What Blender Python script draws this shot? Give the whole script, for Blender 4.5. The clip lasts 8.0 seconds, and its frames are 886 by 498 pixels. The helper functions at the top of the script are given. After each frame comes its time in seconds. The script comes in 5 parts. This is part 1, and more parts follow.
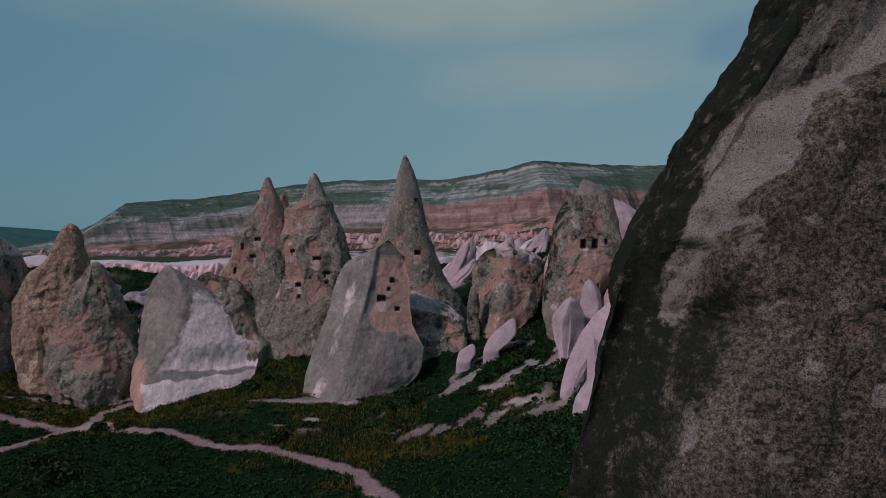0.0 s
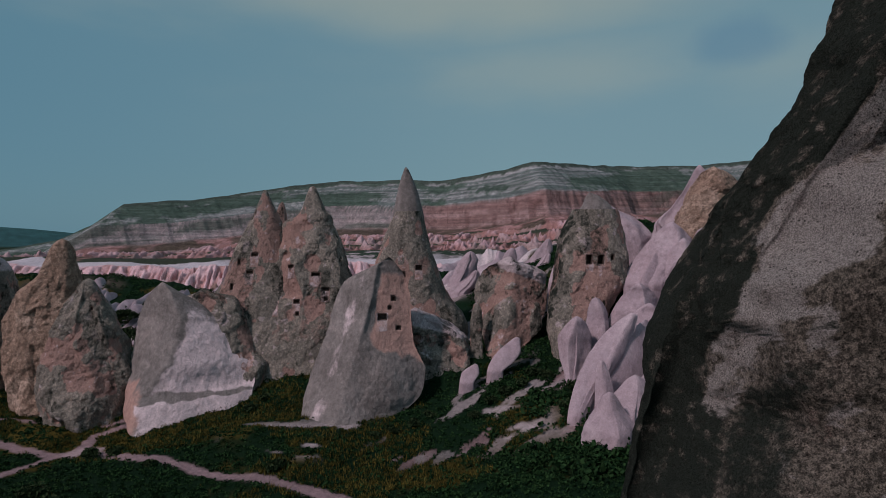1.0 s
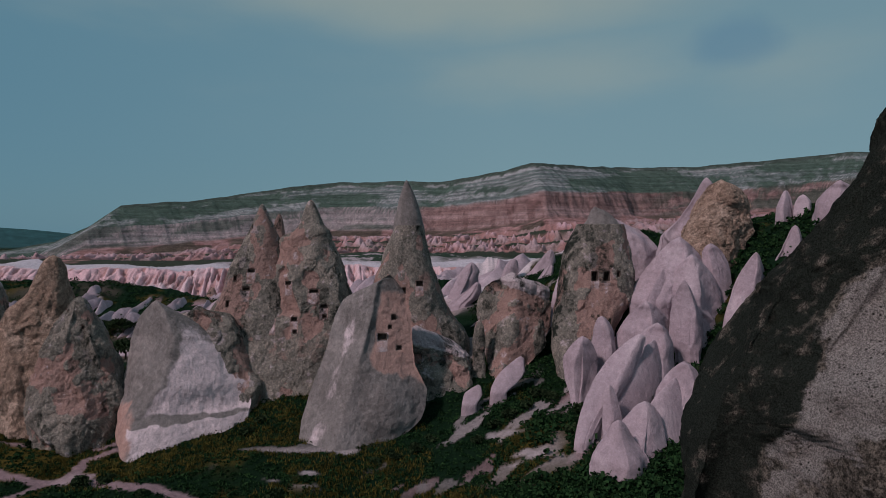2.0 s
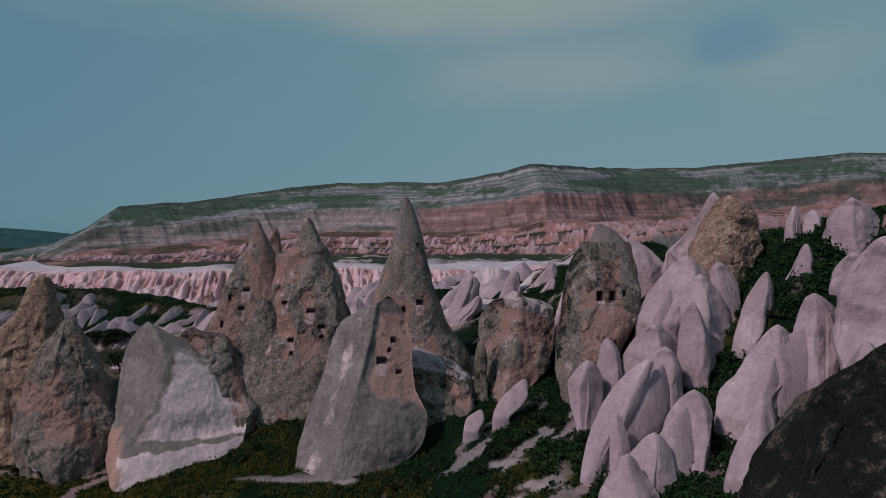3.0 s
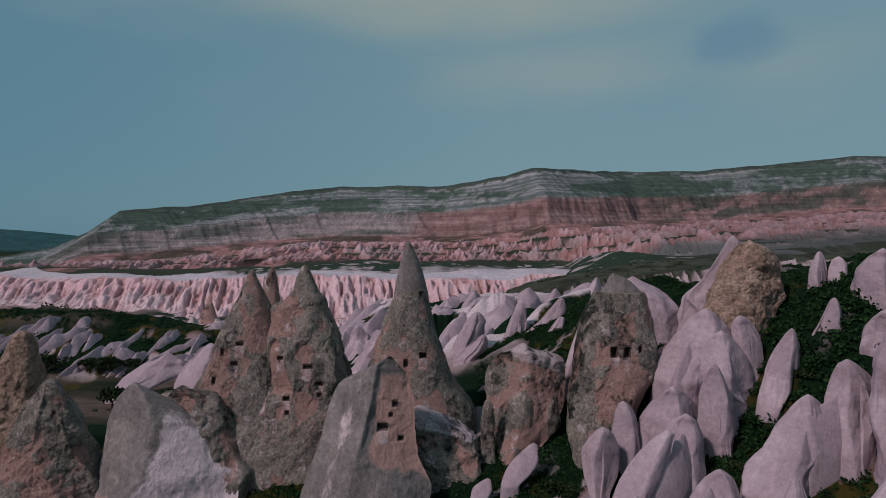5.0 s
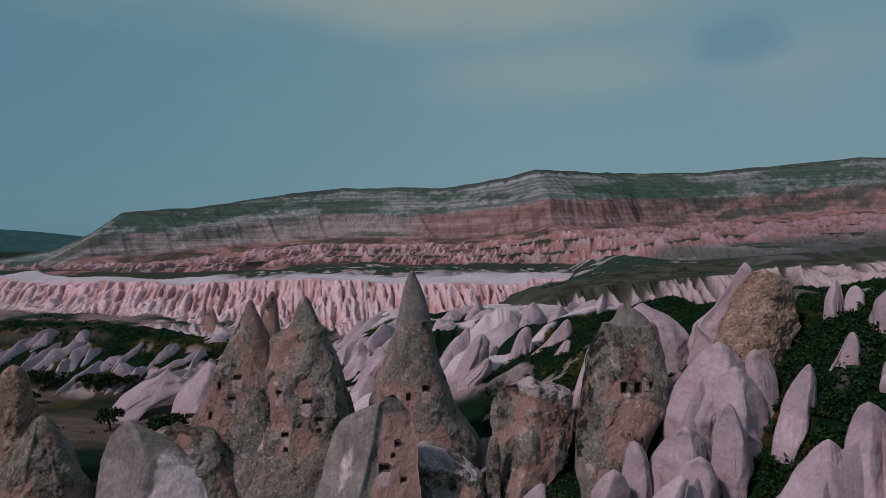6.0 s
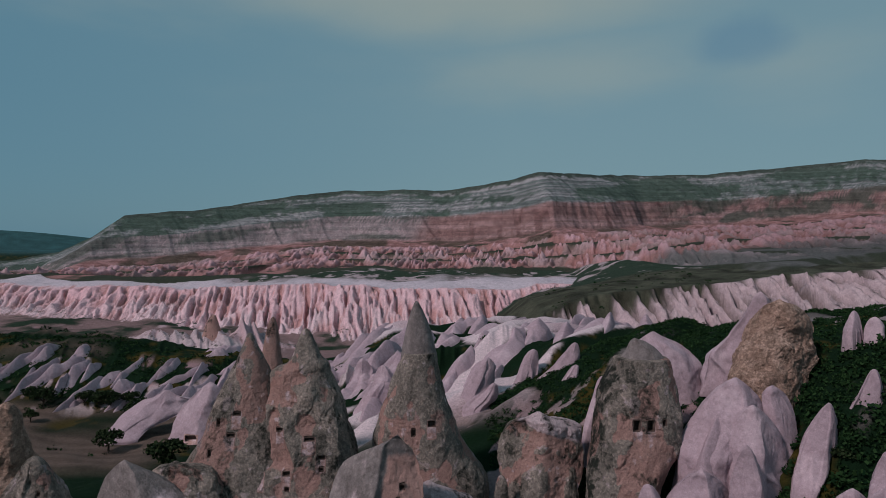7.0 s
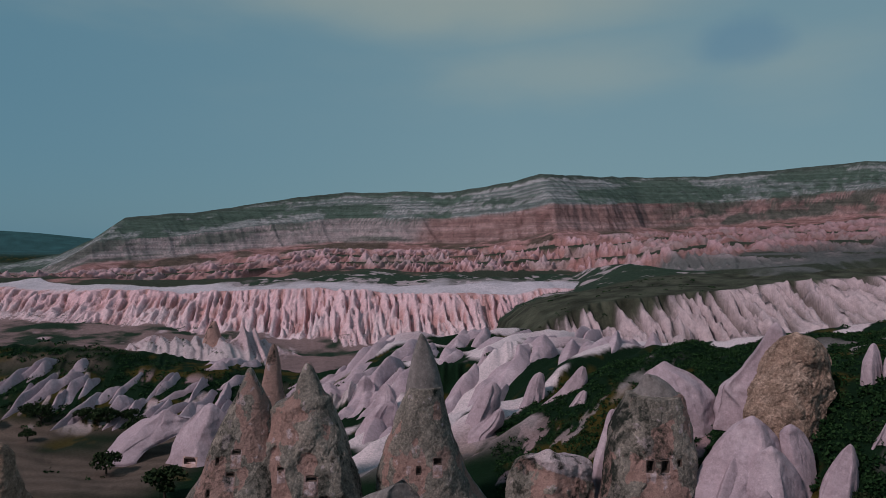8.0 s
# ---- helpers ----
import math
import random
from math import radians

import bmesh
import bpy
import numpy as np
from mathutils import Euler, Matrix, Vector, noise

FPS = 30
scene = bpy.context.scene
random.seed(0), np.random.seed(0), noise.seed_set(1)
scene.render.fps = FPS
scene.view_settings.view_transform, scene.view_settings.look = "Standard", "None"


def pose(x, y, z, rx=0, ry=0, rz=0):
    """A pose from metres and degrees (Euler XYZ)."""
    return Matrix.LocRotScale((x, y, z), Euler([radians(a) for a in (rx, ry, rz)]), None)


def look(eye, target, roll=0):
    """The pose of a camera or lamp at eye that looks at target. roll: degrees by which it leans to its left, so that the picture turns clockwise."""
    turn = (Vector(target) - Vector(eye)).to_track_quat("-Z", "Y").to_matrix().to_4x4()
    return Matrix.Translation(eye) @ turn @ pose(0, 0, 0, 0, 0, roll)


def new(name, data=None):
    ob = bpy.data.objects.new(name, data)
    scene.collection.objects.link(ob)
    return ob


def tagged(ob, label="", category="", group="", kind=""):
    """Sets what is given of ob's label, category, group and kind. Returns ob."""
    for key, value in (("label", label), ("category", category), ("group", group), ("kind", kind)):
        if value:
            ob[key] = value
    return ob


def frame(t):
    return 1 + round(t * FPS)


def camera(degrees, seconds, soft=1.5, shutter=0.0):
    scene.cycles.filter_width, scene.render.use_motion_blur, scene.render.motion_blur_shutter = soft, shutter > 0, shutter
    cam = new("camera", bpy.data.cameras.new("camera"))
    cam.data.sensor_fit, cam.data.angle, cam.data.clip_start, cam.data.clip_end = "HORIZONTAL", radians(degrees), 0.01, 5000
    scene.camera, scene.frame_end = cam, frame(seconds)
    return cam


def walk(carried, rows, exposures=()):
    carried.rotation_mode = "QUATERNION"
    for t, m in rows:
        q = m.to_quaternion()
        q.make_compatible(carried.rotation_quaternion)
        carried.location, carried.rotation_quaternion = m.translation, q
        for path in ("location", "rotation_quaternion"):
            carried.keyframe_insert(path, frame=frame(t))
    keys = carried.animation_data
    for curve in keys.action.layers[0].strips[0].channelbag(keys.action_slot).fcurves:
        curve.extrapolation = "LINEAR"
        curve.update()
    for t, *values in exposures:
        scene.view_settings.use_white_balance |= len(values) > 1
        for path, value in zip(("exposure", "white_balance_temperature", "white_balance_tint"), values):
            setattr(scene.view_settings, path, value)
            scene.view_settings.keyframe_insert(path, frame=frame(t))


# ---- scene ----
cam = camera(70, 8.0, soft=0.8)
PATH = [
    (0.0, pose(0.00, -0.00, 22.00, 89.19, 0.00, 0.10)),
    (0.5, pose(-0.24, 1.10, 23.03, 89.17, 0.00, 0.02)),
    (1.0, pose(-0.54, 2.28, 24.13, 89.18, 0.00, -0.06)),
    (1.5, pose(-0.76, 3.36, 25.15, 89.20, 0.00, -0.13)),
    (3.0, pose(-1.23, 6.92, 28.68, 89.15, 0.00, -0.33)),
    (3.5, pose(-1.22, 8.03, 30.03, 89.14, 0.00, -0.31)),
    (4.0, pose(-1.37, 9.27, 31.63, 89.20, 0.00, -0.28)),
    (4.5, pose(-1.46, 10.41, 33.20, 89.20, 0.00, -0.22)),
    (6.0, pose(-1.77, 14.16, 38.66, 89.16, 0.00, 0.04)),
    (6.5, pose(-1.96, 15.32, 40.39, 89.21, 0.00, 0.16)),
    (7.0, pose(-2.19, 16.63, 42.30, 89.20, 0.00, 0.26)),
    (7.5, pose(-2.49, 17.85, 43.97, 89.20, 0.00, 0.30)),
    (8.0, pose(-2.85, 19.09, 46.00, 89.19, 0.00, 0.33)),
]
walk(cam, PATH)

# ---- light ----
SUN_DIR = Vector((-0.64, -0.52, 0.76)).normalized()
sun_data = bpy.data.lights.new("sun", "SUN")
sun_data.energy, sun_data.angle, sun_data.color = 2.25, radians(7), (1.0, 0.86, 0.86)
sun = new("sun", sun_data)
sun.matrix_world = look(SUN_DIR * 100, (0, 0, 0))

world = bpy.data.worlds.new("overcast_sky")
scene.world = world
world.use_nodes = True


def sky_nodes():
    nt = world.node_tree
    nt.nodes.clear()
    add, link = nt.nodes.new, nt.links.new
    out, bg = add("ShaderNodeOutputWorld"), add("ShaderNodeBackground")
    coord, sep = add("ShaderNodeTexCoord"), add("ShaderNodeSeparateXYZ")
    sky = add("ShaderNodeTexSky")
    sky.sky_type, sky.sun_disc = "NISHITA", False
    sky.sun_elevation = math.asin(SUN_DIR.z)
    sky.sun_rotation = math.atan2(SUN_DIR.x, SUN_DIR.y)
    link(coord.outputs["Generated"], sep.inputs[0])
    # veil of cloud: grey-teal, paler to the right and higher up
    side = add("ShaderNodeMapRange")
    side.inputs["From Min"].default_value, side.inputs["From Max"].default_value = -0.6, 0.10
    link(sep.outputs["X"], side.inputs["Value"])
    veil = add("ShaderNodeMix")
    veil.data_type = "RGBA"
    veil.inputs["A"].default_value = (0.092, 0.207, 0.278, 1)
    veil.inputs["B"].default_value = (0.152, 0.262, 0.312, 1)
    link(side.outputs[0], veil.inputs["Factor"])
    # soft cream banks of cloud high up
    squash = add("ShaderNodeMapping")
    squash.inputs["Scale"].default_value = (1.6, 1.0, 4.5)
    squash.inputs["Location"].default_value = (0.35, 0.2, 0.1)
    link(coord.outputs["Generated"], squash.inputs["Vector"])
    puff = add("ShaderNodeTexNoise")
    puff.inputs["Scale"].default_value, puff.inputs["Detail"].default_value, puff.inputs["Roughness"].default_value = 1.7, 5, 0.5
    link(squash.outputs[0], puff.inputs["Vector"])
    bank = add("ShaderNodeMapRange")
    bank.interpolation_type = "SMOOTHSTEP"
    bank.inputs["From Min"].default_value, bank.inputs["From Max"].default_value = 0.42, 0.72
    link(puff.outputs["Fac"], bank.inputs["Value"])
    high = add("ShaderNodeMapRange")
    high.interpolation_type = "SMOOTHSTEP"
    high.inputs["From Min"].default_value, high.inputs["From Max"].default_value = 0.12, 0.42
    link(sep.outputs["Z"], high.inputs["Value"])
    both = add("ShaderNodeMath")
    both.operation = "MULTIPLY"
    link(bank.outputs[0], both.inputs[0])
    link(high.outputs[0], both.inputs[1])
    cream = add("ShaderNodeMix")
    cream.data_type = "RGBA"
    cream.inputs["B"].default_value = (0.31, 0.35, 0.31, 1)
    faint = add("ShaderNodeMath")
    faint.operation = "MULTIPLY"
    faint.inputs[1].default_value = 0.35
    link(both.outputs[0], faint.inputs[0])
    total = faint.outputs[0]
    for bearing, flatness, reach, strength in (((0.04, 0.930, 0.366), (0.8, 1.0, 4.0), 0.40, 0.80), ((0.22, 0.942, 0.25), (0.8, 1.0, 3.2), 0.26, 0.42), ((0.47, 0.85, 0.235), (1.0, 1.0, 2.5), 0.24, 0.30)):
        gap = add("ShaderNodeVectorMath")
        gap.operation = "SUBTRACT"
        gap.inputs[1].default_value = bearing
        link(coord.outputs["Generated"], gap.inputs[0])
        wide = add("ShaderNodeVectorMath")
        wide.operation = "MULTIPLY"
        wide.inputs[1].default_value = flatness
        link(gap.outputs[0], wide.inputs[0])
        size = add("ShaderNodeVectorMath")
        size.operation = "LENGTH"
        link(wide.outputs[0], size.inputs[0])
        torn = add("ShaderNodeMath")
        torn.operation = "MULTIPLY_ADD"
        torn.inputs[1].default_value = -0.42
        link(puff.outputs["Fac"], torn.inputs[0])
        link(size.outputs["Value"], torn.inputs[2])
        soft = add("ShaderNodeMapRange")
        soft.interpolation_type = "SMOOTHSTEP"
        soft.inputs["From Min"].default_value, soft.inputs["From Max"].default_value = reach - 0.21, -0.21
        soft.inputs["To Max"].default_value = strength
        link(torn.outputs[0], soft.inputs["Value"])
        most = add("ShaderNodeMath")
        most.operation = "MAXIMUM"
        link(total, most.inputs[0])
        link(soft.outputs[0], most.inputs[1])
        total = most.outputs[0]
    link(total, cream.inputs["Factor"])
    link(veil.outputs["Result"], cream.inputs["A"])
    # a small blue-grey cloud on the right
    away = add("ShaderNodeVectorMath")
    away.operation = "SUBTRACT"
    away.inputs[1].default_value = (0.402, 0.874, 0.273)
    wob = add("ShaderNodeTexNoise")
    wob.inputs["Scale"].default_value, wob.inputs["Detail"].default_value = 9, 4
    link(coord.outputs["Generated"], wob.inputs["Vector"])
    link(coord.outputs["Generated"], away.inputs[0])
    flat = add("ShaderNodeVectorMath")
    flat.operation = "MULTIPLY"
    flat.inputs[1].default_value = (1.0, 1.0, 1.55)
    link(away.outputs[0], flat.inputs[0])
    far = add("ShaderNodeVectorMath")
    far.operation = "LENGTH"
    link(flat.outputs[0], far.inputs[0])
    rag = add("ShaderNodeMath")
    rag.operation = "MULTIPLY_ADD"
    rag.inputs[1].default_value = -0.07
    link(wob.outputs["Fac"], rag.inputs[0])
    link(far.outputs["Value"], rag.inputs[2])
    blot = add("ShaderNodeMapRange")
    blot.interpolation_type = "SMOOTHSTEP"
    blot.inputs["From Min"].default_value, blot.inputs["From Max"].default_value = 0.04, -0.005
    blot.inputs["To Max"].default_value = 0.6
    link(rag.outputs[0], blot.inputs["Value"])
    dark = add("ShaderNodeMix")
    dark.data_type = "RGBA"
    dark.inputs["B"].default_value = (0.10, 0.205, 0.29, 1)
    link(blot.outputs[0], dark.inputs["Factor"])
    link(cream.outputs["Result"], dark.inputs["A"])
    # the clear sky shows faintly through
    dim = add("ShaderNodeVectorMath")
    dim.operation = "SCALE"
    dim.inputs["Scale"].default_value = 0.08
    link(sky.outputs[0], dim.inputs[0])
    mix = add("ShaderNodeMix")
    mix.data_type = "RGBA"
    mix.inputs["Factor"].default_value = 0.9
    link(dim.outputs[0], mix.inputs["A"])
    link(dark.outputs["Result"], mix.inputs["B"])
    link(mix.outputs["Result"], bg.inputs["Color"])
    bg.inputs["Strength"].default_value = 1.0
    link(bg.outputs[0], out.inputs[0])


sky_nodes()


# ---- numbers: noise, steps ----
def lattice(ix, iy, iz, seed):
    h = (ix * 374761393 + iy * 668265263 + iz * 1274126177 + seed * 974634777) & 0xFFFFFFFF
    h = ((h ^ (h >> 13)) * 1103515245) & 0xFFFFFFFF
    return ((h ^ (h >> 16)) & 0xFFFF) / 32767.5 - 1


def vnoise(x, y, z, seed=0):
    """Value noise, -1 to 1, for arrays."""
    x, y, z = np.broadcast_arrays(np.asarray(x, float), y, z)
    fx, fy, fz = np.floor(x), np.floor(y), np.floor(z)
    ix, iy, iz = fx.astype(np.int64), fy.astype(np.int64), fz.astype(np.int64)
    u, v, w = x - fx, y - fy, z - fz
    u, v, w = [a * a * a * (a * (a * 6 - 15) + 10) for a in (u, v, w)]
    out = 0
    for a in (0, 1):
        for b in (0, 1):
            for c in (0, 1):
                k = (u if a else 1 - u) * (v if b else 1 - v) * (w if c else 1 - w)
                out = out + k * lattice(ix + a, iy + b, iz + c, seed)
    return out


def fbm(x, y, z, octaves=4, seed=0, gain=0.5):
    total, amp, f = 0, 1, 1
    for k in range(octaves):
        total = total + amp * vnoise(x * f + 17.3 * k, y * f - 9.1 * k, z * f + 4.7 * k, seed + k)
        amp, f = amp * gain, f * 2.03
    return total


def ridged(x, y, z, octaves=3, seed=0):
    """0 in the gullies, about 1 on sharp crests."""
    total, amp, f, norm = 0, 1, 1, 0
    for k in range(octaves):
        total = total + amp * (1 - np.abs(vnoise(x * f + 5.1 * k, y * f + 8.3 * k, z * f, seed + k)) * 1.6)
        norm, amp, f = norm + amp, amp * 0.5, f * 2.1
    return np.clip(total / norm, 0, 1)


def step(a, b, x):
    s = np.clip((np.asarray(x, float) - a) / (b - a), 0, 1)
    return s * s * (3 - 2 * s)


def mixc(a, b, k):
    return a + (b - a) * np.asarray(k)[..., None]


# ---- materials ----
WHITE, PINK, ROSE, RED = [np.array(c) for c in ((0.58, 0.466, 0.50), (0.46, 0.286, 0.318), (0.36, 0.20, 0.20), (0.26, 0.135, 0.13))]
GREY, STONE, GREEN, GRASS, SOIL = [np.array(c) for c in ((0.285, 0.285, 0.29), (0.19, 0.155, 0.145), (0.006, 0.017, 0.008), (0.100, 0.072, 0.018), (0.085, 0.062, 0.053))]


def surface(name, rough=0.95, shine=0.04):
    m = bpy.data.materials.new(name)
    m.use_nodes = True
    nt = m.node_tree
    bsdf = nt.nodes["Principled BSDF"]
    bsdf.inputs["Roughness"].default_value = rough
    bsdf.inputs["Specular IOR Level"].default_value = shine
    return m, nt, bsdf


def noise_node(nt, scale, detail=6, rough=0.6, stretch=None):
    geo = nt.nodes.new("ShaderNodeNewGeometry")
    n = nt.nodes.new("ShaderNodeTexNoise")
    n.inputs["Scale"].default_value, n.inputs["Detail"].default_value, n.inputs["Roughness"].default_value = scale, detail, rough
    if stretch:
        mp = nt.nodes.new("ShaderNodeMapping")
        mp.inputs["Scale"].default_value = stretch
        nt.links.new(geo.outputs["Position"], mp.inputs["Vector"])
        nt.links.new(mp.outputs[0], n.inputs["Vector"])
    else:
        nt.links.new(geo.outputs["Position"], n.inputs["Vector"])
    return n.outputs["Fac"]


def ramp(nt, value, *stops):
    r = nt.nodes.new("ShaderNodeValToRGB")
    e = r.color_ramp.elements
    while len(e) < len(stops):
        e.new(0.5)
    for el, (at, col) in zip(e, stops):
        el.position, el.color = at, (*col, 1)
    nt.links.new(value, r.inputs[0])
    return r.outputs[0]


def blend(nt, a, b, factor, how="MIX"):
    n = nt.nodes.new("ShaderNodeMix")
    n.data_type, n.blend_type = "RGBA", how
    for key, v in (("A", a), ("B", b), ("Factor", factor)):
        if isinstance(v, (int, float)):
            n.inputs[key].default_value = v
        elif isinstance(v, tuple):
            n.inputs[key].default_value = (*v, 1)
        else:
            nt.links.new(v, n.inputs[key])
    return n.outputs["Result"]


def math_node(nt, how, a, b):
    n = nt.nodes.new("ShaderNodeMath")
    n.operation, n.use_clamp = how, True
    for i, v in enumerate((a, b)):
        if isinstance(v, (int, float)):
            n.inputs[i].default_value = v
        else:
            nt.links.new(v, n.inputs[i])
    return n.outputs[0]


def bumps(nt, bsdf, pairs):
    last = None
    for value, strength, dist in pairs:
        b = nt.nodes.new("ShaderNodeBump")
        b.inputs["Strength"].default_value, b.inputs["Distance"].default_value = strength, dist
        nt.links.new(value, b.inputs["Height"])
        if last:
            nt.links.new(last, b.inputs["Normal"])
        last = b.outputs[0]
    nt.links.new(last, bsdf.inputs["Normal"])


def tuff(name, dark, mid, light, coarse=0.22, fine=3.0, bump=0.7, contrast=0.5, patches=0.7, pits=0.0, pale=(0.62, 0.49, 0.525), run=1.6):
    """Weathered tuff: tone drifts, hard-edged lichen patches, pale chipped edges, grain.
    The mesh attribute 'wear_shade' holds pale scars, pink cut faces, dark lichen and painted shade."""
    m, nt, bsdf = surface(name)
    span = 0.16 - 0.09 * min(contrast, 1.0)
    big, small, grain = noise_node(nt, coarse, 6, 0.62), noise_node(nt, fine, 8, 0.7), noise_node(nt, fine * 3.2, 6, 0.8)
    flake, blot = noise_node(nt, fine * 0.33, 10, 0.68, (1, 1, run)), noise_node(nt, coarse * 2.2, 10, 0.66, (1, 1, run * 0.5))
    col = ramp(nt, big, (0.36, mid), (0.5, mid), (0.62, light))
    col = blend(nt, col, dark, ramp(nt, blot, (0.485, (0, 0, 0)), (0.53, (patches, patches, patches))))
    col = blend(nt, col, ramp(nt, small, (0.5 - span, (0.5, 0.5, 0.5)), (0.5, (1, 1, 1)), (0.5 + span, (1.5, 1.47, 1.44))), contrast, "MULTIPLY")
    chip = ramp(nt, flake, (0.465, (0, 0, 0)), (0.492, (patches * 0.7,) * 3), (0.508, (patches * 0.7,) * 3), (0.53, (0, 0, 0)))
    col = blend(nt, col, (light[0] * 1.55, light[1] * 1.52, light[2] * 1.5), math_node(nt, "MULTIPLY", chip, ramp(nt, small, (0.45, (0, 0, 0)), (0.56, (1, 1, 1)))))
    col = blend(nt, col, (dark[0] * 0.45, dark[1] * 0.45, dark[2] * 0.45), ramp(nt, flake, (0.33, (patches,) * 3), (0.40, (0, 0, 0))))
    wear_shade = nt.nodes.new("ShaderNodeAttribute")
    wear_shade.attribute_name = "wear_shade"
    parts = nt.nodes.new("ShaderNodeSeparateColor")
    nt.links.new(wear_shade.outputs["Color"], parts.inputs[0])
    # the third colour serves lichen and the painted shade of dark flanks
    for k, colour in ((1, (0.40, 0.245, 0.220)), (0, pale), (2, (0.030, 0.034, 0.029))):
        edge = nt.nodes.new("ShaderNodeMath")
        edge.operation = "ADD"
        nt.links.new(parts.outputs[k], edge.inputs[0])
        nt.links.new(flake, edge.inputs[1])
        f = nt.nodes.new("ShaderNodeMapRange")
        f.interpolation_type = "SMOOTHSTEP"
        f.inputs["From Min"].default_value, f.inputs["From Max"].default_value = 0.74, 1.06
        nt.links.new(edge.outputs[0], f.inputs["Value"])
        shade = blend(nt, colour, ramp(nt, small, (0.34, (0.72, 0.72, 0.72)), (0.66, (1.25, 1.25, 1.25))), 0.7, "MULTIPLY")
        col = blend(nt, col, shade, f.outputs[0])
    col = blend(nt, col, ramp(nt, grain, (0.5 - span, (0.45, 0.45, 0.45)), (0.5, (1, 1, 1)), (0.5 + span, (1.55, 1.55, 1.55))), contrast, "MULTIPLY")
    if pits:
        geo = nt.nodes.new("ShaderNodeNewGeometry")
        hole = nt.nodes.new("ShaderNodeTexVoronoi")
        hole.inputs["Scale"].default_value = fine * 1.1
        nt.links.new(geo.outputs["Position"], hole.inputs["Vector"])
        dots = math_node(nt, "MULTIPLY", ramp(nt, hole.outputs["Distance"], (0.12, (pits,) * 3), (0.34, (0, 0, 0))), ramp(nt, flake, (0.44, (1, 1, 1)), (0.54, (0.1, 0.1, 0.1))))
        col = blend(nt, col, (dark[0] * 0.25, dark[1] * 0.25, dark[2] * 0.25), dots)
    nt.links.new(col, bsdf.inputs["Base Color"])
    bumps(nt, bsdf, ((blot, bump * 0.5, 2.0), (flake, bump, 3.0 / fine), (small, bump, 1.2 / fine), (grain, bump, 0.25 / fine)))
    return m


def painted(name, fine=0.5, bump=0.5, dist=1.0, contrast=0.6, layers=0.0):
    """Land whose cover is held by the mesh attribute 'cover'."""
    m, nt, bsdf = surface(name)
    at = nt.nodes.new("ShaderNodeAttribute")
    at.attribute_name = "cover"
    small, grain = noise_node(nt, fine, 8, 0.7), noise_node(nt, fine * 8, 5, 0.7)
    col = blend(nt, at.outputs["Color"], ramp(nt, small, (0.36, (0.5, 0.5, 0.5)), (0.5, (1, 1, 1)), (0.64, (1.5, 1.48, 1.46))), contrast, "MULTIPLY")
    col = blend(nt, col, ramp(nt, grain, (0.36, (0.5, 0.5, 0.5)), (0.5, (1, 1, 1)), (0.64, (1.5, 1.5, 1.5))), contrast, "MULTIPLY")
    beds = noise_node(nt, 1.0, 3, 0.7, (0.006, 0.006, 0.30))
    if layers:
        col = blend(nt, col, ramp(nt, beds, (0.36, (0.35, 0.37, 0.38)), (0.48, (0.95, 0.95, 0.95)), (0.52, (1, 1, 1)), (0.64, (1.6, 1.56, 1.6))), layers, "MULTIPLY")
    nt.links.new(col, bsdf.inputs["Base Color"])
    bumps(nt, bsdf, ((small, bump, dist), (grain, bump, dist * 0.2), (beds, layers * 0.8, 2.0)))
    return m


def leafy(name, dark, light):
    m, nt, bsdf = surface(name, 0.8)
    geo = nt.nodes.new("ShaderNodeNewGeometry")
    col = ramp(nt, geo.outputs["Random Per Island"], (0.0, dark), (1.0, light))
    nt.links.new(blend(nt, col, ramp(nt, noise_node(nt, 0.4, 3), (0.3, (0.6, 0.6, 0.6)), (0.7, (1.3, 1.3, 1.2))), 0.8, "MULTIPLY"), bsdf.inputs["Base Color"])
    return m


BROWN_TUFF = tuff("brown_weathered_tuff", (0.145, 0.131, 0.119), (0.262, 0.224, 0.202), (0.375, 0.306, 0.274), 0.28, 3.4, 0.8, 0.50, 0.55, run=1.0)
GREY_TUFF = tuff("grey_smooth_tuff", (0.125, 0.108, 0.106), (0.195, 0.168, 0.168), (0.27, 0.230, 0.230), 0.16, 1.8, 0.35, 0.28, 0.34, run=0.5)
WHITE_TUFF = tuff("pinkish_white_tuff", (0.275, 0.205, 0.236), (0.362, 0.272, 0.312), (0.45, 0.348, 0.394), 0.14, 1.8, 0.25, 0.20, 0.22, run=0.3)
DARK_TUFF = tuff("dark_lichened_tuff", (0.070, 0.061, 0.052), (0.160, 0.132, 0.115), (0.225, 0.186, 0.164), 0.5, 8.0, 1.0, 1.0, 0.35, 1.0, (0.36, 0.31, 0.30))
RUST_TUFF = tuff("rusty_cap_tuff", (0.19, 0.132, 0.106), (0.38, 0.250, 0.200), (0.52, 0.365, 0.305), 0.3, 2.4, 0.7, 0.42, 0.5)
HOLLOW = tuff("carved_hollow_tuff", (0.08, 0.056, 0.05), (0.12, 0.085, 0.076), (0.17, 0.125, 0.11), 0.5, 3.0, 0.3, 0.3, 0.3)
LAND = painted("scrub_land", 2.2, 0.6, 0.3, 0.45)
BADLAND = painted("eroded_badland", 0.35, 0.6, 1.5, 0.35)
STRATA = painted("layered_mesa_rock", 0.10, 0.8, 3.0, 0.55, 0.34)
SCRUB = leafy("scrub_leaves", (0.003, 0.014, 0.006), (0.026, 0.058, 0.022))
TUFT = leafy("dry_grass", (0.030, 0.030, 0.008), (0.150, 0.110, 0.030))
